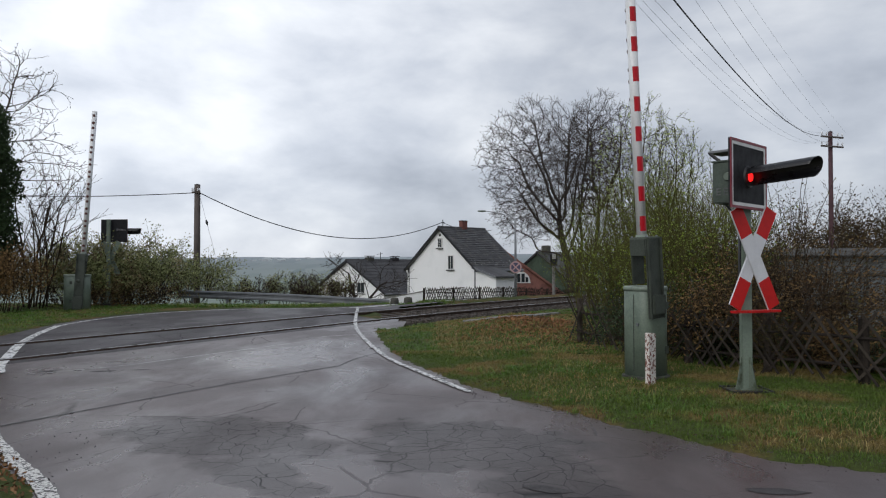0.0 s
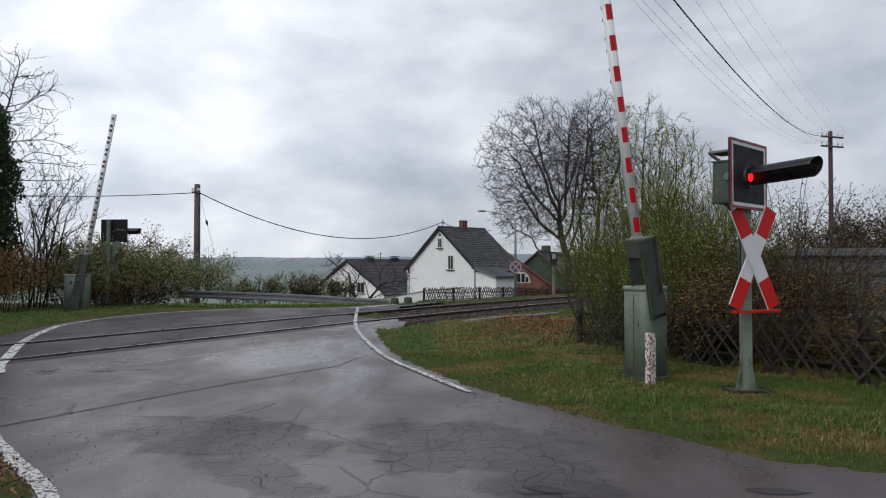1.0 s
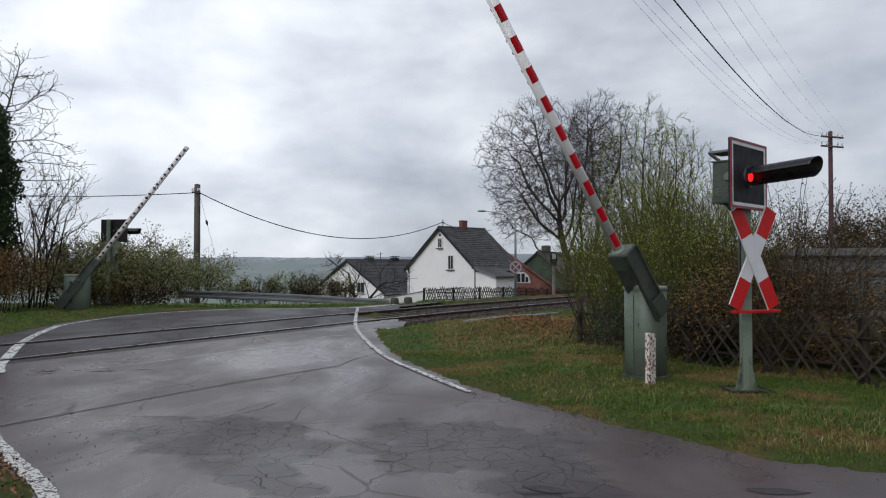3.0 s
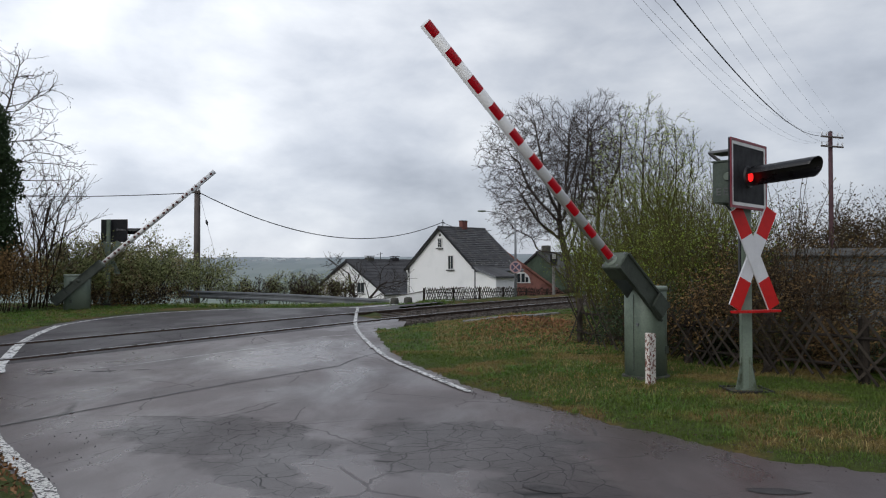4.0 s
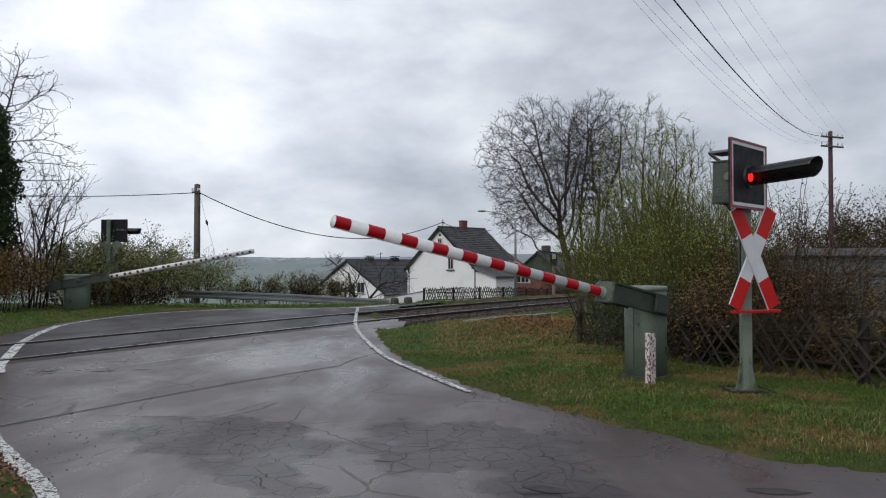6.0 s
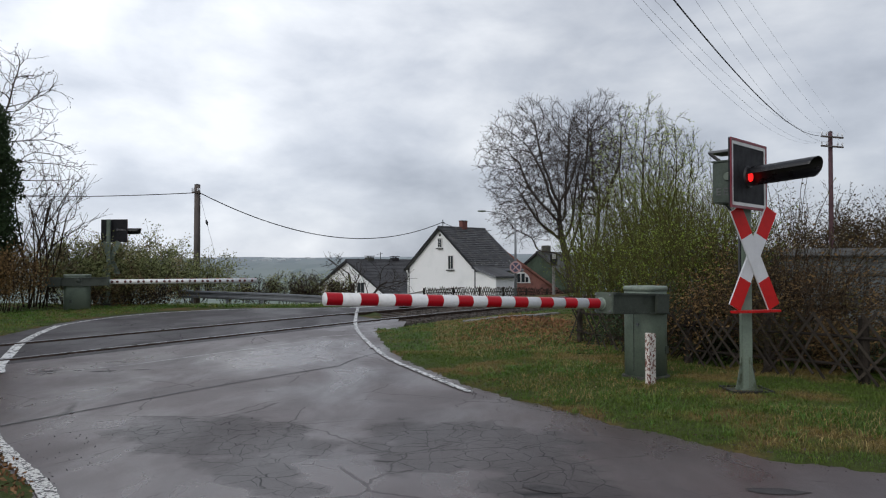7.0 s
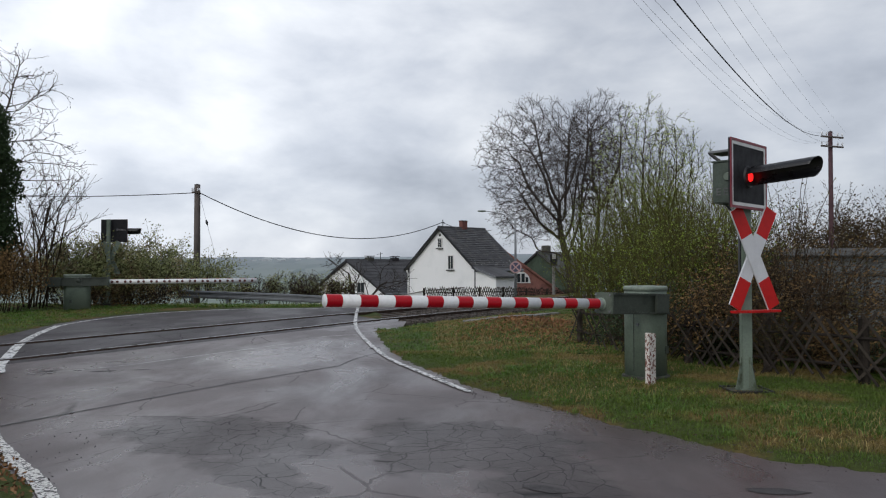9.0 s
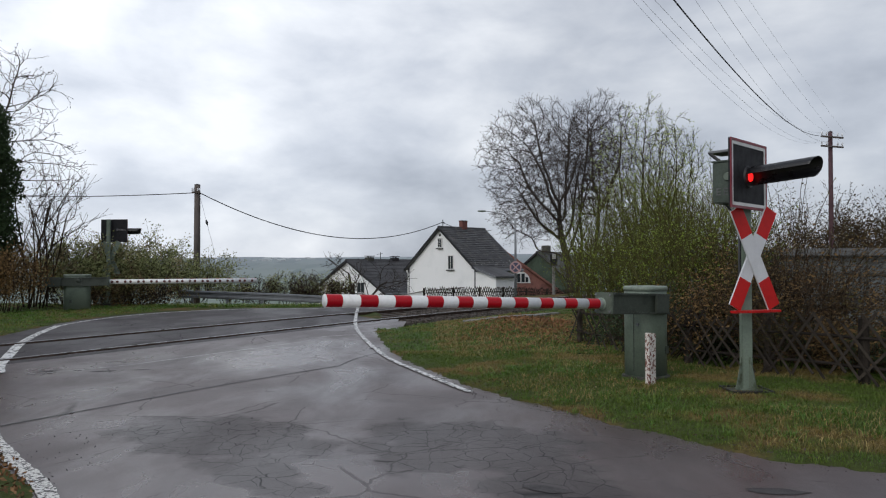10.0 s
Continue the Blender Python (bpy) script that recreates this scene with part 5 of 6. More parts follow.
def crown_tree(x, y, label, seed, stems, masses, step, kill, reach, tip, wood, bud=None, bud_size=0.04, buds=1, twig=0.35, rise=0.0, group="", power=2.35, forks=2):
    """A tree whose boughs fill the masses (centre, radii, number of shoots); stems are polylines from the ground."""
    rnd = random.Random(seed)
    z = soil_at(x, y) - 0.05
    t = thing("tree", pose(x, y, z), label, "tree", group)
    goals = []
    for c, r, n in masses:
        lump = [Vector((rnd.gauss(0, 1), rnd.gauss(0, 1), rnd.gauss(0, 1))).normalized() for _ in range(9)]
        for _ in range(n):
            v = Vector((rnd.gauss(0, 1), rnd.gauss(0, 1), rnd.gauss(0, 1))).normalized()
            far = 0.86 + 0.22 * max(0.0, max(v.dot(q) for q in lump) - 0.55) / 0.45
            q = v * far * rnd.random() ** 0.42
            goals.append((c[0] + q.x * r[0], c[1] + q.y * r[1], c[2] + q.z * r[2]))
    stems = [[tuple(p) for p in spline(st, max(2, int(6 / len(st)) + 2))] for st in stems]
    nodes, parent = colonise(goals, stems, step, kill, reach, rnd, rise)
    n = len(nodes)
    acc, heavy = [0.0] * n, [(-1, -1)] * n
    for k in range(n - 1, -1, -1):
        r = max(tip, acc[k] ** (1 / power)) if acc[k] else tip
        acc[k] = r
        p = parent[k]
        if p >= 0:
            acc[p] += r ** power
            if r > heavy[p][0]:
                heavy[p] = (r, k)
    on_trunk, tops = set(), [k for k in range(n) if parent[k] < 0]
    for k in tops:
        pts, rs = [Vector(nodes[k])], [acc[k] * 1.25]
        while heavy[k][1] >= 0 and heavy[k][0] > max(3.2 * tip, acc[tops[0]] * 0.25):
            k = heavy[k][1]
            on_trunk.add(k)
            pts.append(Vector(nodes[k]))
            rs.append(acc[k])
        if len(pts) > 1:
            part("trunk" if len(tops) == 1 else "stem", tube(bmesh.new(), pts, rs, 8), wood, t, "", True)
    segs, ends = [], []
    for k in range(n):
        p = parent[k]
        if p < 0:
            continue
        if k not in on_trunk:
            segs.append((Vector(nodes[p]), Vector(nodes[k]), min(acc[p], acc[k] * 1.5), acc[k]))
        if acc[k] < tip * 1.9:
            base, d = Vector(nodes[k]), (Vector(nodes[k]) - Vector(nodes[p])).normalized()
            ends.append(base)
            for _ in range(forks):
                e = (d + Vector((rnd.gauss(0, 0.55), rnd.gauss(0, 0.55), rnd.gauss(0.1, 0.5)))).normalized()
                m = base + e * twig * rnd.uniform(0.3, 0.6)
                q = m + (e + Vector((rnd.gauss(0, 0.25), rnd.gauss(0, 0.25), 0.15))).normalized() * twig * rnd.uniform(0.2, 0.55)
                segs += [(base, m, tip * 0.85, tip * 0.75), (m, q, tip * 0.75, tip * 0.6)]
                ends += [m, q]
    v2, f2 = limb_mesh(segs)
    raw("crown", v2, f2, wood, t)
    if bud is not None:
        v3, f3 = leaf_cloud(ends, bud_size, rnd, buds, bud_size * 0.8)
        raw("leaves", v3, f3, bud, t)
    return t


# bare trees beyond the line
def fan(seed, limbs):
    """Main boughs off a trunk: (start, reach) of each, bowed upwards and a little crooked."""
    rnd = random.Random(seed)
    out = []
    for (x, y, z), (dx, dy, dz) in limbs:
        pts = [(x, y, z)]
        for f, g in ((0.25, 0.16), (0.5, 0.38), (0.75, 0.66), (1.0, 1.0)):
            pts.append((x + dx * f + rnd.gauss(0, 0.10), y + dy * f + rnd.gauss(0, 0.10), z + dz * g + rnd.gauss(0, 0.06)))
        out.append(pts)
    return out


LOW, MID, HIGH, TOP = (-0.25, 0, 2.0), (-0.45, 0, 2.9), (-0.62, 0, 3.9), (-0.62, 0, 5.0)
crown_tree(6.95, 38.5, "large bare broad-crowned tree with dense fine twigs", 21, [[(0, 0, 0), (-0.08, 0, 1.0), LOW, MID, HIGH, TOP, (-0.75, 0, 7.2)]] + fan(5, [(LOW, (-2.6, 0.3, 1.5)), (LOW, (1.3, 0.3, 4.0)), (MID, (-2.7, -0.6, 2.7)), (MID, (-1.7, 1.2, 2.6)), (MID, (0.9, -0.9, 4.4)), (HIGH, (-2.3, 0.6, 3.2)), (HIGH, (-1.4, -1.2, 3.6)), (HIGH, (1.0, 0.5, 3.4)), (TOP, (-1.0, 0.5, 3.4)), (TOP, (0.6, -0.4, 3.6))]), [((-1.15, 0, 6.7), (3.7, 2.8, 3.9), 3100), ((-2.3, -0.3, 4.4), (2.3, 1.8, 1.7), 520)], 0.22, 0.23, 2.0, 0.0086, M["bark"], M["bark_warm"], 0.028, 1, 0.55, 0.06, "", 2.3, 2)
crown_tree(8.2, 40.0, "tall bare tree with dense fine upright twigs", 22, [[(0, 0, 0), (0.2, 0, 1.2), (0.4, 0, 2.4), (0.6, 0, 4.6), (0.7, 0, 7.4)], [(-0.6, 0.3, 0), (-0.5, 0.3, 1.2), (-0.3, 0.3, 2.6), (-0.4, 0.3, 4.4), (-0.5, 0.3, 6.4)]] + fan(6, [((0.4, 0, 2.4), (1.3, 0.3, 4.6)), ((0.6, 0, 4.6), (1.2, -0.8, 3.6)), ((0.6, 0, 4.6), (-0.2, 0.9, 4.4)), ((-0.3, 0.3, 2.6), (-0.9, 0.2, 4.2)), ((-0.4, 0.3, 4.4), (0.4, -0.5, 4.4))]), [((0.5, 0, 7.4), (2.2, 2.0, 3.8), 1900)], 0.22, 0.24, 2.0, 0.0086, M["bark"], M["bark_warm"], 0.028, 1, 0.5, 0.2, "", 2.3, 2)
# budding trees before them
crown_tree(6.9, 24.0, "slender many-stemmed tree opening pale green buds", 24, [[(-0.4, 0, 0), (-0.5, 0, 1.4), (-0.8, 0, 2.8)], [(0, 0.2, 0), (0.0, 0.2, 1.5), (-0.1, 0.3, 3.0)], [(0.3, 0, 0), (0.45, 0, 1.4), (0.75, 0, 2.8)]], [((0.0, 0, 4.4), (1.75, 1.2, 2.9), 1000)], 0.17, 0.20, 2.4, 0.0058, M["bark_warm"], M["bud_green"], 0.042, 1, 0.34, 0.3, "budding trees", 2.25, 2)
crown_tree(8.0, 25.2, "slender budding tree with pale young leaves", 25, [[(-0.2, 0, 0), (-0.2, 0, 1.3), (-0.4, 0, 2.6)], [(0.2, 0.2, 0), (0.4, 0.2, 1.2), (0.7, 0.2, 2.4)]], [((0.1, 0, 3.9), (1.7, 1.2, 2.8), 900)], 0.17, 0.21, 2.4, 0.0058, M["bark_warm"], M["bud_green"], 0.042, 1, 0.34, 0.3, "budding trees", 2.25, 2)
crown_tree(6.2, 22.2, "low budding tree in yellow-green young leaf", 26, [[(0, 0, 0), (0.0, 0, 0.9), (-0.1, 0, 1.8)], [(0.3, 0.2, 0), (0.5, 0.2, 0.9), (0.7, 0.2, 1.8)]], [((0.2, 0, 2.7), (1.2, 1.0, 2.0), 700)], 0.16, 0.2, 2.0, 0.0055, M["bark_green"], M["leaf_spring"], 0.045, 1, 0.3, 0.2, "budding trees", 2.2, 1)
# spring-green shrubs behind the barrier
for k, (x, y, h, st) in enumerate(((3.6, 16.8, 1.8, 9), (4.6, 15.6, 2.1, 10), (4.4, 13.6, 1.7, 8), (5.2, 14.4, 2.3, 10), (5.2, 13.2, 2.1, 10), (5.8, 15.2, 2.4, 10), (4.6, 12.5, 1.8, 10), (3.7, 14.4, 1.5, 10), (5.0, 17.6, 2.6, 9), (4.6, 19.8, 2.4, 9), (5.3, 20.8, 2.9, 10), (5.9, 19.2, 2.9, 10), (6.6, 18.6, 2.7, 10), (6.7, 20.6, 3.0, 9), (7.2, 19.2, 2.6, 9), (4.9, 21.6, 2.6, 10), (4.3, 20.9, 2.1, 9))):
    tree("shrub", x, y, "upright shrub breaking into yellow-green spring leaf", "shrub", 40 + k, st, h, 0.021, 2, 0.06, 0.08, [0, 1.8, 2.2], 0.42, 0.6, 0.0035, M["bark_green"], M["leaf_spring"], 0.024, 2, 0.06, 0.30, "shrubs behind the barrier", 0.45, 1, keep=0.36)
# brown hedge behind the lattice fence
for k, (x, y, h) in enumerate(((3.6, 12.0, 0.9), (4.3, 11.3, 1.0), (5.2, 10.8, 1.2), (5.9, 10.2, 0.55), (6.5, 9.6, 0.6), (7.1, 9.0, 1.25), (7.6, 10.2, 0.7), (6.7, 11.0, 0.5), (8.3, 9.4, 1.4), (5.6, 11.8, 1.55), (6.1, 12.2, 1.5), (7.2, 10.0, 0.8))):
    tree("hedge_shrub", x, y, "tangled brown hedge shrub with withered leaves", "shrub", 60 + k, 16, h, 0.011, 2, 0.03, 0.2, [0, 1.7, 1.7], 0.55, 0.8, 0.003, M["bark_warm"], M[("leaf_dark", "leaf_russet", "leaf_brown", "leaf_russet")[k % 4]], 0.026, 2, 0.08, 0.6, "hedge behind the lattice fence", 0.45, 1)
# low bramble close behind the laths
for k in range(11):
    t = k / 10
    x, y = 2.9 + 5.2 * t, 13.0 - 5.6 * t + 0.9 * (t - 0.5) ** 2
    tree("bramble", x + 0.5, y + 0.55, "dark low bramble filling the fence foot", "bramble", 80 + k, 14, 0.55, 0.008, 1, -0.02, 0.25, [0, 3], 0.6, 0.9, 0.003, M["bark_warm"], M["leaf_brown"] if k % 2 else M["leaf_dark"], 0.03, 4, 0.09, 0.8, "brambles along the fence", 0.4, 1)
# long arching bare shoots above the hedge
def shoot_bush(x, y, seed, count, height):
    rnd = random.Random(seed)
    z = soil_at(x, y) - 0.05
    b = thing("rose_bush", pose(x, y, z), "bare bush with long arching shoots and small buds", "shrub", "arching bushes")
    tips = []
    for _ in range(count):
        a, reach, h = rnd.uniform(-0.5, 0.5), rnd.uniform(0.2, 1.5) * (1 if rnd.random() < 0.72 else -0.5), height * rnd.uniform(0.6, 1.0)
        pts = []
        for k in range(13):
            f = k / 12
            pts.append(Vector((reach * math.cos(a) * f ** 1.6 + rnd.gauss(0, 0.008), reach * math.sin(a) * f ** 1.6, h * (1.25 * f - 0.25 * f * f * (0.6 + 0.7 * abs(reach))))))
        part("shoot", tube(bmesh.new(), pts, [0.010 - 0.0062 * k / 12 for k in range(13)], 4), M["bark_warm"], b)
        tips += [p.lerp(q, rnd.random()) for p, q in zip(pts[5:], pts[6:]) for _ in range(3)]
    v3, f3 = leaf_cloud(tips, 0.02, rnd, 1, 0.012)
    raw("leaves", v3, f3, M["bud_pale"], b)
    return b


M["bud_pale"] = island_tint(material("opening_bud", (0.13, 0.11, 0.06), 0.7, 0, 0.3, 2.0, 0, 40, second=(0.16, 0.16, 0.06)), 0.4)
shoot_bush(5.7, 11.6, 95, 15, 3.1)
shoot_bush(6.1, 11.5, 96, 12, 2.9)
shoot_bush(5.3, 11.9, 97, 7, 2.3)

# left side: ivy-clad trunk, bare walnut, thicket
def ivy_tree(x, y, label, seed):
    """A trunk hidden in a ragged column of ivy."""
    rnd = random.Random(seed)
    z = soil_at(x, y) - 0.05
    t = thing("ivy_tree", pose(x, y, z), label, "tree")
    part("trunk", tube(bmesh.new(), [(0, 0, 0), (0.05, 0, 2.2), (-0.05, 0.1, 4.4), (0.1, 0, 6.4)], [0.22, 0.19, 0.15, 0.06], 9), M["bark"], t, "", True)
    pts = []
    while len(pts) < 2600:
        h = rnd.uniform(1.2, 6.5)
        wide = 1.02 * math.sin(math.pi * min(1.0, max(0.02, (h - 0.6) / 6.5)) ** 0.8) ** 0.6
        a = rnd.uniform(0, math.tau)
        wide *= 0.82 + 0.18 * math.sin(3.1 * h + 2 * a) + 0.10 * math.sin(7.3 * h - 3 * a)
        r = wide * rnd.uniform(0.6, 1.06)
        pts.append(Vector((r * math.cos(a), r * math.sin(a), h)))
    v3, f3 = leaf_cloud(pts, 0.062, rnd, 7, 0.10)
    raw("ivy", v3, f3, M["leaf_dark"], t)
    return t


ivy_tree(-14.55, 22.5, "tree trunk wrapped in dense dark green ivy", 110)
crown_tree(-15.6, 24.0, "bare angular tree with sparse stout twigs", 112, [[(0, 0, 0), (0.1, 0, 2.4), (0.2, 0, 4.2), (0.4, 0, 6.0)], [(1.6, 0.4, 0), (1.75, 0.4, 0.9), (2.05, 0.4, 1.9)]], [((0.9, 0, 7.3), (1.6, 1.2, 1.9), 240), ((1.3, 0, 5.4), (1.4, 1.1, 1.0), 120), ((2.3, 0.4, 3.9), (1.1, 0.8, 2.1), 240)], 0.24, 0.26, 2.8, 0.0085, M["bark_warm"], M["bark_warm"], 0.03, 1, 0.42, 0.03, "", 2.5, 1)
tree("tree", -13.4, 23.5, "thin bare reddish sapling", "tree", 113, 7, 3.6, 0.035, 2, 0.05, 0.12, [0, 2.0, 2.0], 0.4, 0.5, 0.005, M["bark_warm"], None, lean=0.16, stem_spread=0.6)
for k, (x, y, h, leaf) in enumerate(((-14.2, 21.8, 1.6, "leaf_russet"), (-13.3, 21.6, 1.4, "leaf_russet"), (-15.2, 21.4, 1.7, "leaf_russet"))):
    tree("hedge_shrub", x, y, "dense brown withered hedge shrub", "shrub", 120 + k, 18, h, 0.014, 2, 0.03, 0.18, [0, 1.7, 1.8], 0.5, 0.8, 0.004, M["bark_warm"], M[leaf], 0.036, 2, 0.1, 0.4, "withered hedge", 0.6, 1)
for k, (x, y, h, leaf) in enumerate(((-13.0, 26.0, 1.9, "leaf_mid"), (-12.0, 26.6, 2.0, "leaf_mid"), (-11.2, 26.4, 1.9, "leaf_mid"), (-10.6, 30.2, 1.7, "leaf_mid"), (-13.9, 26.6, 1.7, "leaf_mid"), (-11.6, 25.9, 1.3, "leaf_mid"), (-12.6, 25.6, 1.2, "leaf_mid"))):
    tree("shrub", x, y, "dense shrub in young green leaf with pale blossom", "shrub", 130 + k, 14, h, 0.016, 2, 0.03, 0.16, [0, 1.7, 1.8], 0.5, 0.75, 0.004, M["bark_warm"], M[leaf], 0.045, 3, 0.11, 0.5, "shrubs beyond the crossing", 0.6, 1)
for k, (x, y) in enumerate(((-12.3, 25.5), (-11.3, 25.6), (-10.9, 25.8), (-11.6, 25.2), (-13.3, 25.0), (-10.9, 27.3))):
    tree("bramble", x, y, "brown bramble thicket at the road edge", "bramble", 150 + k, 16, 0.9, 0.011, 1, -0.03, 0.25, [0, 3], 0.6, 0.9, 0.004, M["bark_warm"], M["leaf_russet"] if k % 2 else M["bark_warm"], 0.036, 2, 0.10, 0.9, "brambles at the road edge", 0.6, 1)
for k, (x, y, h) in enumerate(((-8.6, 33.0, 1.0), (-7.4, 33.6, 1.2), (-6.4, 33.5, 1.1), (-5.6, 34.0, 1.15), (-4.8, 34.0, 1.0), (-9.6, 32.4, 1.1))):
    tree("shrub", x, y, "small half-bare shrub behind the guard rail", "shrub", 170 + k, 12, h, 0.016, 2, 0.03, 0.16, [0, 1.5, 1.7], 0.5, 0.7, 0.005, M["bark_warm"], M["leaf_mid"] if k % 2 else M["bark_warm"], 0.045, 1, 0.1, 0.45, "shrubs behind the guard rail", 0.5, 1)
tree("tree", -4.7, 40.5, "small bare fruit tree with crooked limbs", "tree", 180, 2, 2.6, 0.10, 3, 0.02, 0.2, [0, 1.2, 1.4, 1.5], 0.55, 0.85, 0.010, M["bark"], None, lean=0.45)
# far hedge on the rise behind the shed
for k in range(6):
    tree("shrub", 18.5 + 2.2 * k, 34 + 0.8 * k, "brown leafless hedgerow shrub", "shrub", 190 + k, 16, 3.3, 0.03, 2, 0.03, 0.16, [0, 1.6, 1.8], 0.5, 0.75, 0.008, M["bark_warm"], M["leaf_brown"], 0.07, 2, 0.15, 0.5, "far hedgerow", 1.0, 1)


def blades(name, count, region, mat, hmin, hmax, width, seed, label, clump=6, test=None):
    """Grass in clumps, each blade a bent sliver rooted in the soil."""
    rnd = random.Random(seed)
    cx = np.array([[rnd.uniform(region[0], region[1]), rnd.uniform(region[2], region[3])] for _ in range(count)])
    off = off_road(cx[:, 0], cx[:, 1])
    zs = soil(cx[:, 0], cx[:, 1], off)
    vs, fs = [], []
    for (x, y), o, z in zip(cx, off, zs):
        if o < 0.03 or (test and not test(x, y, o)):
            continue
        tall = rnd.uniform(hmin, hmax) * min(1.0, 0.45 + o)
        for _ in range(clump):
            a, b = rnd.uniform(0, math.tau), rnd.gauss(0, 0.04)
            px, py = x + rnd.gauss(0, 0.035), y + rnd.gauss(0, 0.035)
            h = tall * rnd.uniform(0.55, 1.1)
            reach = h * rnd.uniform(0.3, 2.2)
            lx, ly = math.cos(a) * reach, math.sin(a) * reach
            wx, wy = -math.sin(a) * width, math.cos(a) * width
            k = len(vs)
            vs += [(px - wx, py - wy, z - 0.02), (px + wx, py + wy, z - 0.02), (px + lx * 0.4 + wx * 0.7, py + ly * 0.4 + wy * 0.7, z + h * 0.65), (px + lx * 0.4 - wx * 0.7, py + ly * 0.4 - wy * 0.7, z + h * 0.65), (px + lx, py + ly, z + h)]
            fs += [(k, k + 1, k + 2, k + 3), (k + 3, k + 2, k + 4)]
    return tagged(raw(name, vs, fs, mat), label, "grass", kind="stuff")


def verge(x, y, o):
    return across(x, y) < -1.5


blades("grass", 44000, (-2, 8.5, 4.2, 12.5), M["grass"], 0.014, 0.048, 0.003, 201, "short wet green grass on the verge", 6, verge)
blades("lush_grass", 3600, (-1.5, 8.0, 4.4, 13), M["tuft"], 0.035, 0.10, 0.0035, 208, "lusher green grass tufts in the verge", 12, lambda x, y, o: verge(x, y, o) and o > 0.05 and float(wobble(x, y, 1.1, 2.0) + 0.5 * wobble(x, y, 2.9, 1.0)) - 0.35 * o > -0.35)
blades("grass", 15000, (-2, 7.5, 12.0, 24), M["tuft"], 0.025, 0.07, 0.005, 202, "short wet green grass beside the track", 5, verge)
blades("dry_grass", 6500, (0.2, 6.5, 5.0, 13), M["straw"], 0.025, 0.07, 0.0035, 203, "withered straw-coloured grass in the verge", 4, lambda x, y, o: verge(x, y, o) and o > 0.3 and float(wobble(x, y, 1.3, 4.0)) > 0.0)
blades("dry_grass", 6500, (-0.2, 4, 12.5, 22), M["straw"], 0.02, 0.06, 0.006, 204, "withered grass around the leaf heap", 6, lambda x, y, o: verge(x, y, o) and o > 0.5)
blades("grass", 7000, (-17, -9, 12.5, 26), M["tuft"], 0.03, 0.08, 0.006, 205, "green grass beyond the crossing", 5)
blades("grass", 3500, (-10, 1, 24, 29), M["tuft"], 0.05, 0.16, 0.01, 206, "green grass under the guard rail", 4)
blades("grass", 2500, (-6, -2.3, 3.6, 7.0), M["grass"], 0.03, 0.09, 0.0035, 207, "grass in the near corner of the road", 5, lambda x, y, o: o > 0.32 and y < 7)


def litter(name, count, region, mat, size, seed, label, test):
    rnd = random.Random(seed)
    c = np.array([[rnd.gauss(region[0], region[1]), rnd.gauss(region[2], region[3])] for _ in range(count)])
    off = off_road(c[:, 0], c[:, 1])
    z = np.where(off < 0, level(c[:, 0], c[:, 1]), soil(c[:, 0], c[:, 1], off))
    pts = [Vector((x, y, h + 0.008 + (abs(rnd.gauss(0, 0.03)) if o > 0 else 0.0))) for (x, y), h, o in zip(c, z, off) if test(x, y, o)]
    v3, f3 = leaf_cloud(pts, size, rnd, 1, 0.01)
    return tagged(raw(name, v3, f3, mat), label, "leaf litter", kind="stuff")


litter("leaf_heap", 3000, (2.1, 0.6, 16.2, 1.2), M["leaf_heap"], 0.036, 210, "heap of withered brown leaves on the grass", lambda x, y, o: o > 0.8)
litter("leaf_litter", 3500, (-3.7, 0.8, 5.4, 0.9), M["leaf_heap"], 0.022, 211, "brown leaf litter along the road edge", lambda x, y, o: -0.03 < o < 0.7)
litter("leaf_litter", 2600, (2.8, 2.2, 7.6, 1.8), M["leaf_brown"], 0.014, 212, "brown leaf crumbs at the verge edge", lambda x, y, o: -0.02 < o < 0.22 and across(x, y) < -1)

litter("edge_crumbs", 15000, (2.4, 2.4, 7.6, 2.2), M["edge_dirt"], 0.011, 214, "dark wet grit along the road edge", lambda x, y, o: -0.34 < o < 0.08 and (o + 0.36) * 2.4 > abs(math.sin(x * 37.7 + y * 91.3)) and across(x, y) < -1)
litter("road_crumbs", 130, (-3.1, 0.3, 5.9, 0.6), M["tar"], 0.010, 213, "dark crumbs strewn on the road beside the line", lambda x, y, o: -0.7 < o < -0.15)


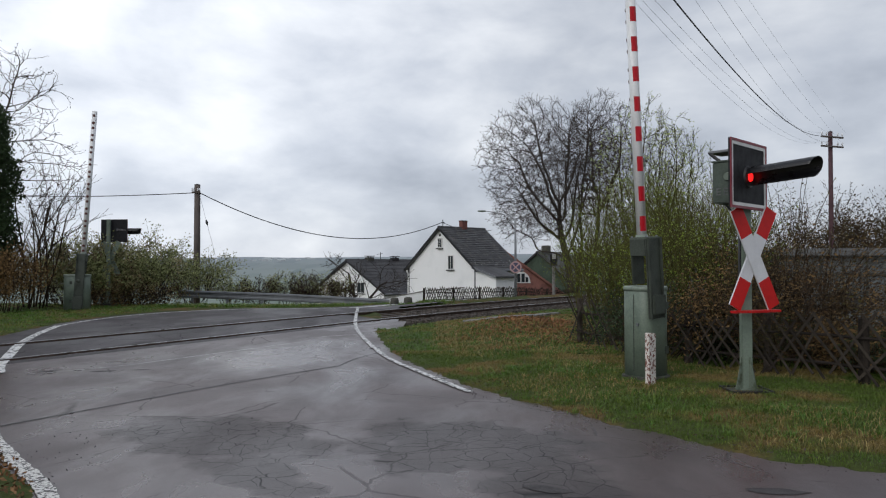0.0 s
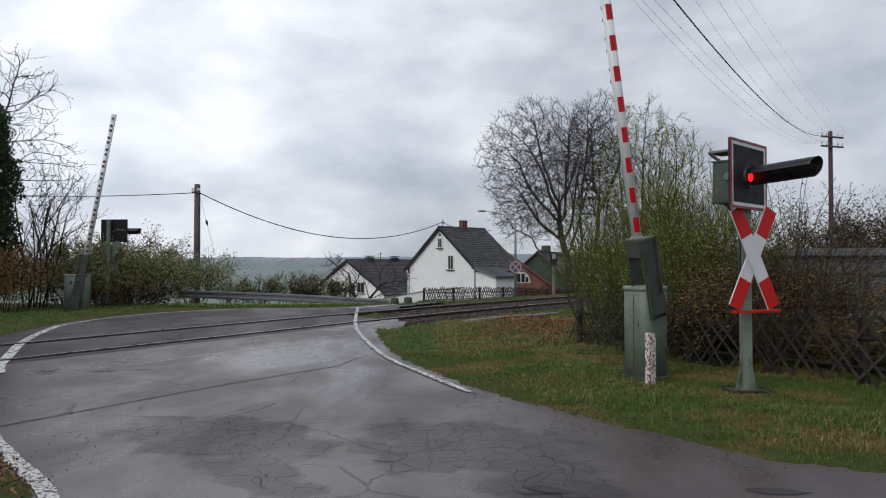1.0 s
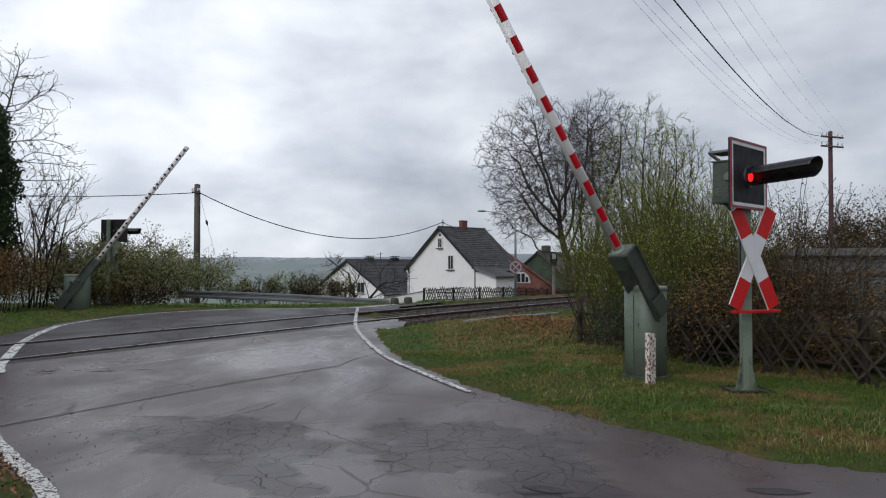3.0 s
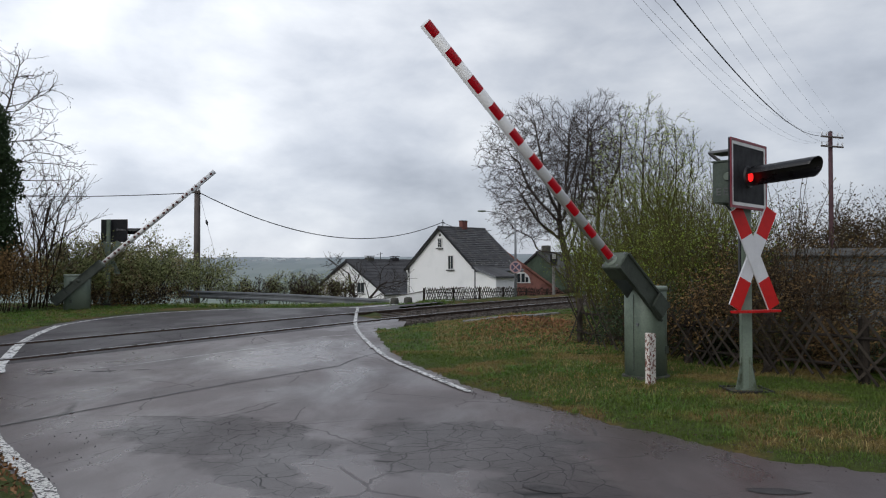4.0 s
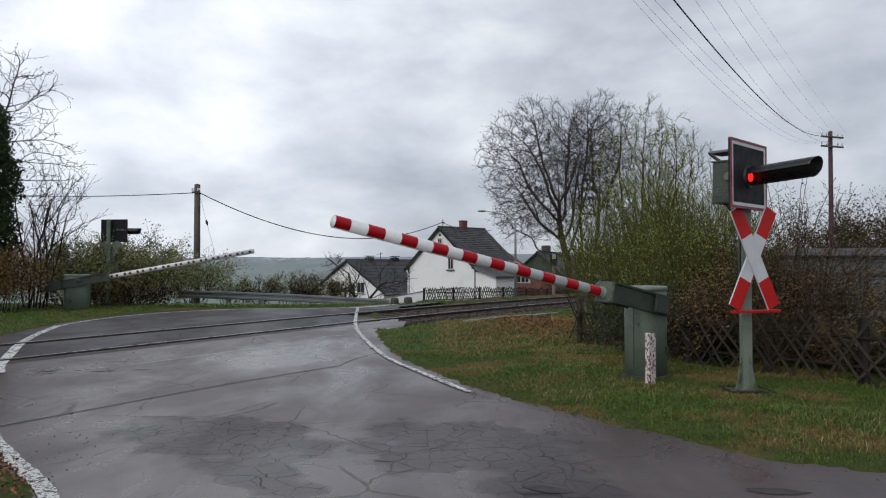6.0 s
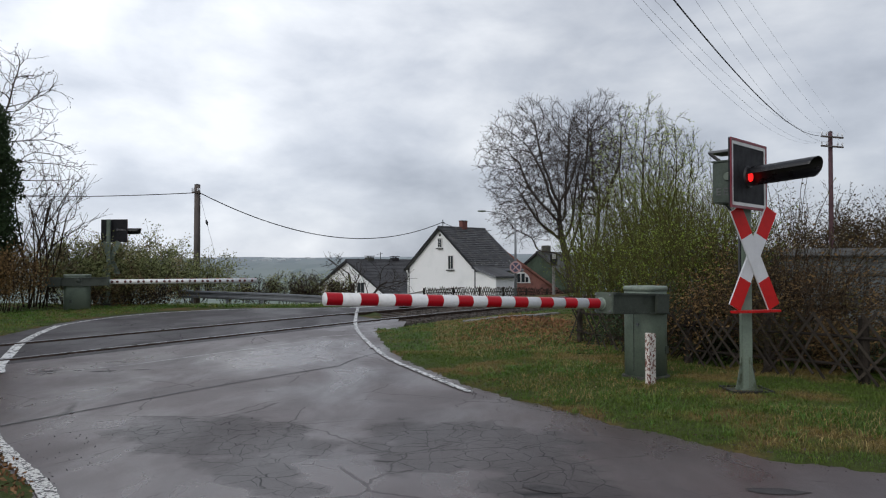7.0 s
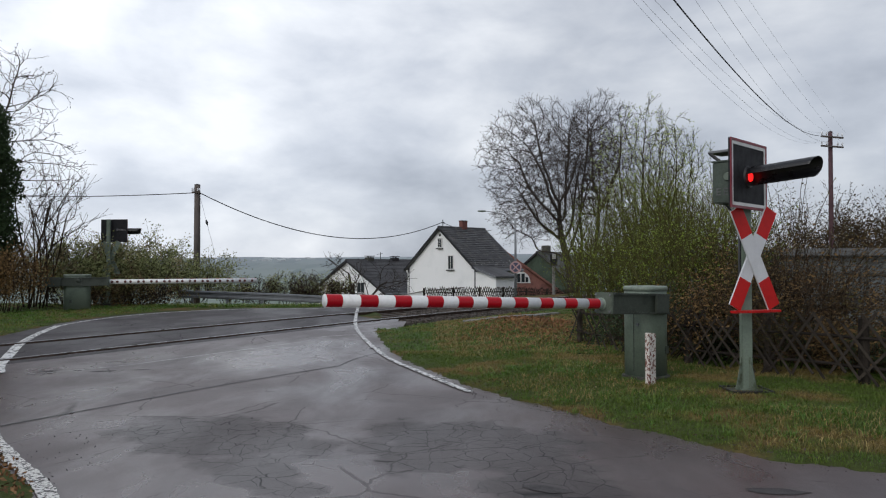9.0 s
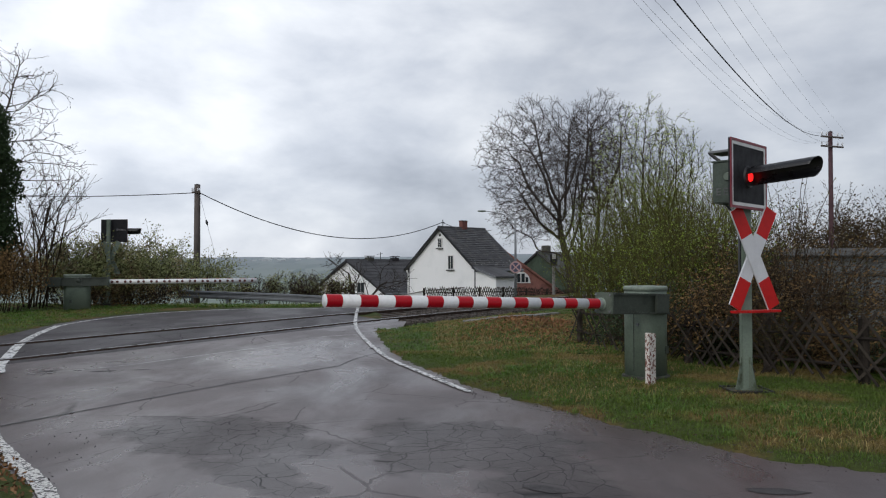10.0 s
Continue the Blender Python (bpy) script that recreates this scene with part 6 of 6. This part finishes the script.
def stones(name, count, mat, seed, label):
    """Loose ballast beside and between the rails."""
    rnd = random.Random(seed)
    cube = [(-1, -1, -1), (1, -1, -1), (1, 1, -1), (-1, 1, -1), (-0.8, -0.8, 1), (0.9, -0.7, 1), (0.7, 0.8, 1), (-0.7, 0.9, 1)]
    faces = [(0, 1, 5, 4), (1, 2, 6, 5), (2, 3, 7, 6), (3, 0, 4, 7), (4, 5, 6, 7)]
    vs, fs = [], []
    for _ in range(count):
        y = 18.5 + 28 * rnd.random()
        o = rnd.uniform(-1.0, 2.6)
        slope = 0.62 + 0.0156 * min(max(y - 17.5, 0), 30)
        k = math.sqrt(1 + slope * slope)
        x, yy = float(rail_x(y)) - o / k, y + o * slope / k
        if x < -1.2:
            continue
        s = rnd.uniform(0.025, 0.05)
        z = CANT * min(max(o / GAUGE, -0.3), 1.3) - 0.10 + rnd.uniform(-0.02, 0.03) - 0.12 * max(0, -o - 0.5, o - 2.1)
        r = Euler((rnd.uniform(-0.6, 0.6), rnd.uniform(-0.6, 0.6), rnd.uniform(0, 6.3))).to_matrix()
        b = len(vs)
        for c in cube:
            q = r @ Vector(c) * s
            vs.append((x + q.x, yy + q.y, z + q.z))
        fs += [tuple(b + i for i in f) for f in faces]
    return tagged(raw(name, vs, fs, mat), label, "ballast", kind="stuff")


stones("ballast", 9000, M["ballast"], 220, "brown-grey track ballast between the sleepers")


# pale concrete lids of the cable trough by the track
trough = thing("cable_trough", pose(0.75, 18.2, 0), "pale concrete cable trough lids half sunk in grass", "cable trough")
for k in range(9):
    x, y = 0.75 + 0.33 * k, 18.2 + 0.46 * k
    z = soil_at(x, y)
    lid = part("trough_lid", boxed(-0.14, 0.14, -0.24, 0.24, -0.05, 0.03, bevel=0.01), M["concrete"], trough)
    lid.matrix_basis = pose(0.33 * k, 0.46 * k, z + 0.045, 0, 0, -36 + 2 * math.sin(3.0 * k))


# ---- what moves ----
def motions():
    near = [(0, 86.4), (0.3, 85.5), (0.6, 83.6), (0.9, 80.8), (1.2, 77.0), (1.5, 72.9), (1.8, 69.0), (2.1, 65.4), (2.5, 60.4), (2.7, 57.8), (3.2, 51.6), (3.8, 44.2), (4.0, 41.7), (4.5, 35.1), (5.0, 27.6), (5.5, 19.7), (5.7, 16.4), (6.0, 11.8), (6.3, 7.7), (6.6, 4.4), (6.8, 3.0), (7.0, 2.4), (7.2, 2.2), (8.5, 2.2), (10.0, 2.2)]
    far = [(0, 86.4), (0.3, 86.0), (0.5, 85.0), (1.0, 80.3), (1.5, 73.6), (2.0, 67.3), (2.5, 60.8), (2.7, 58.3), (3.2, 51.8), (3.8, 44.5), (4.0, 42.1), (4.5, 35.3), (5.0, 27.3), (5.5, 19.5), (5.7, 16.0), (6.0, 10.7), (6.3, 5.6), (6.6, 1.8), (6.8, 0.5), (7.0, 0.2), (7.2, 0.2), (8.5, 0.2), (10.0, 0.2)]
    walk(near_boom, [(t, pose(0, 0, 1.059, 0, -a, 0)) for t, a in near])
    walk(far_boom, [(t, pose(0, 0, 1.06, 0, -a, 0)) for t, a in far])


motions()
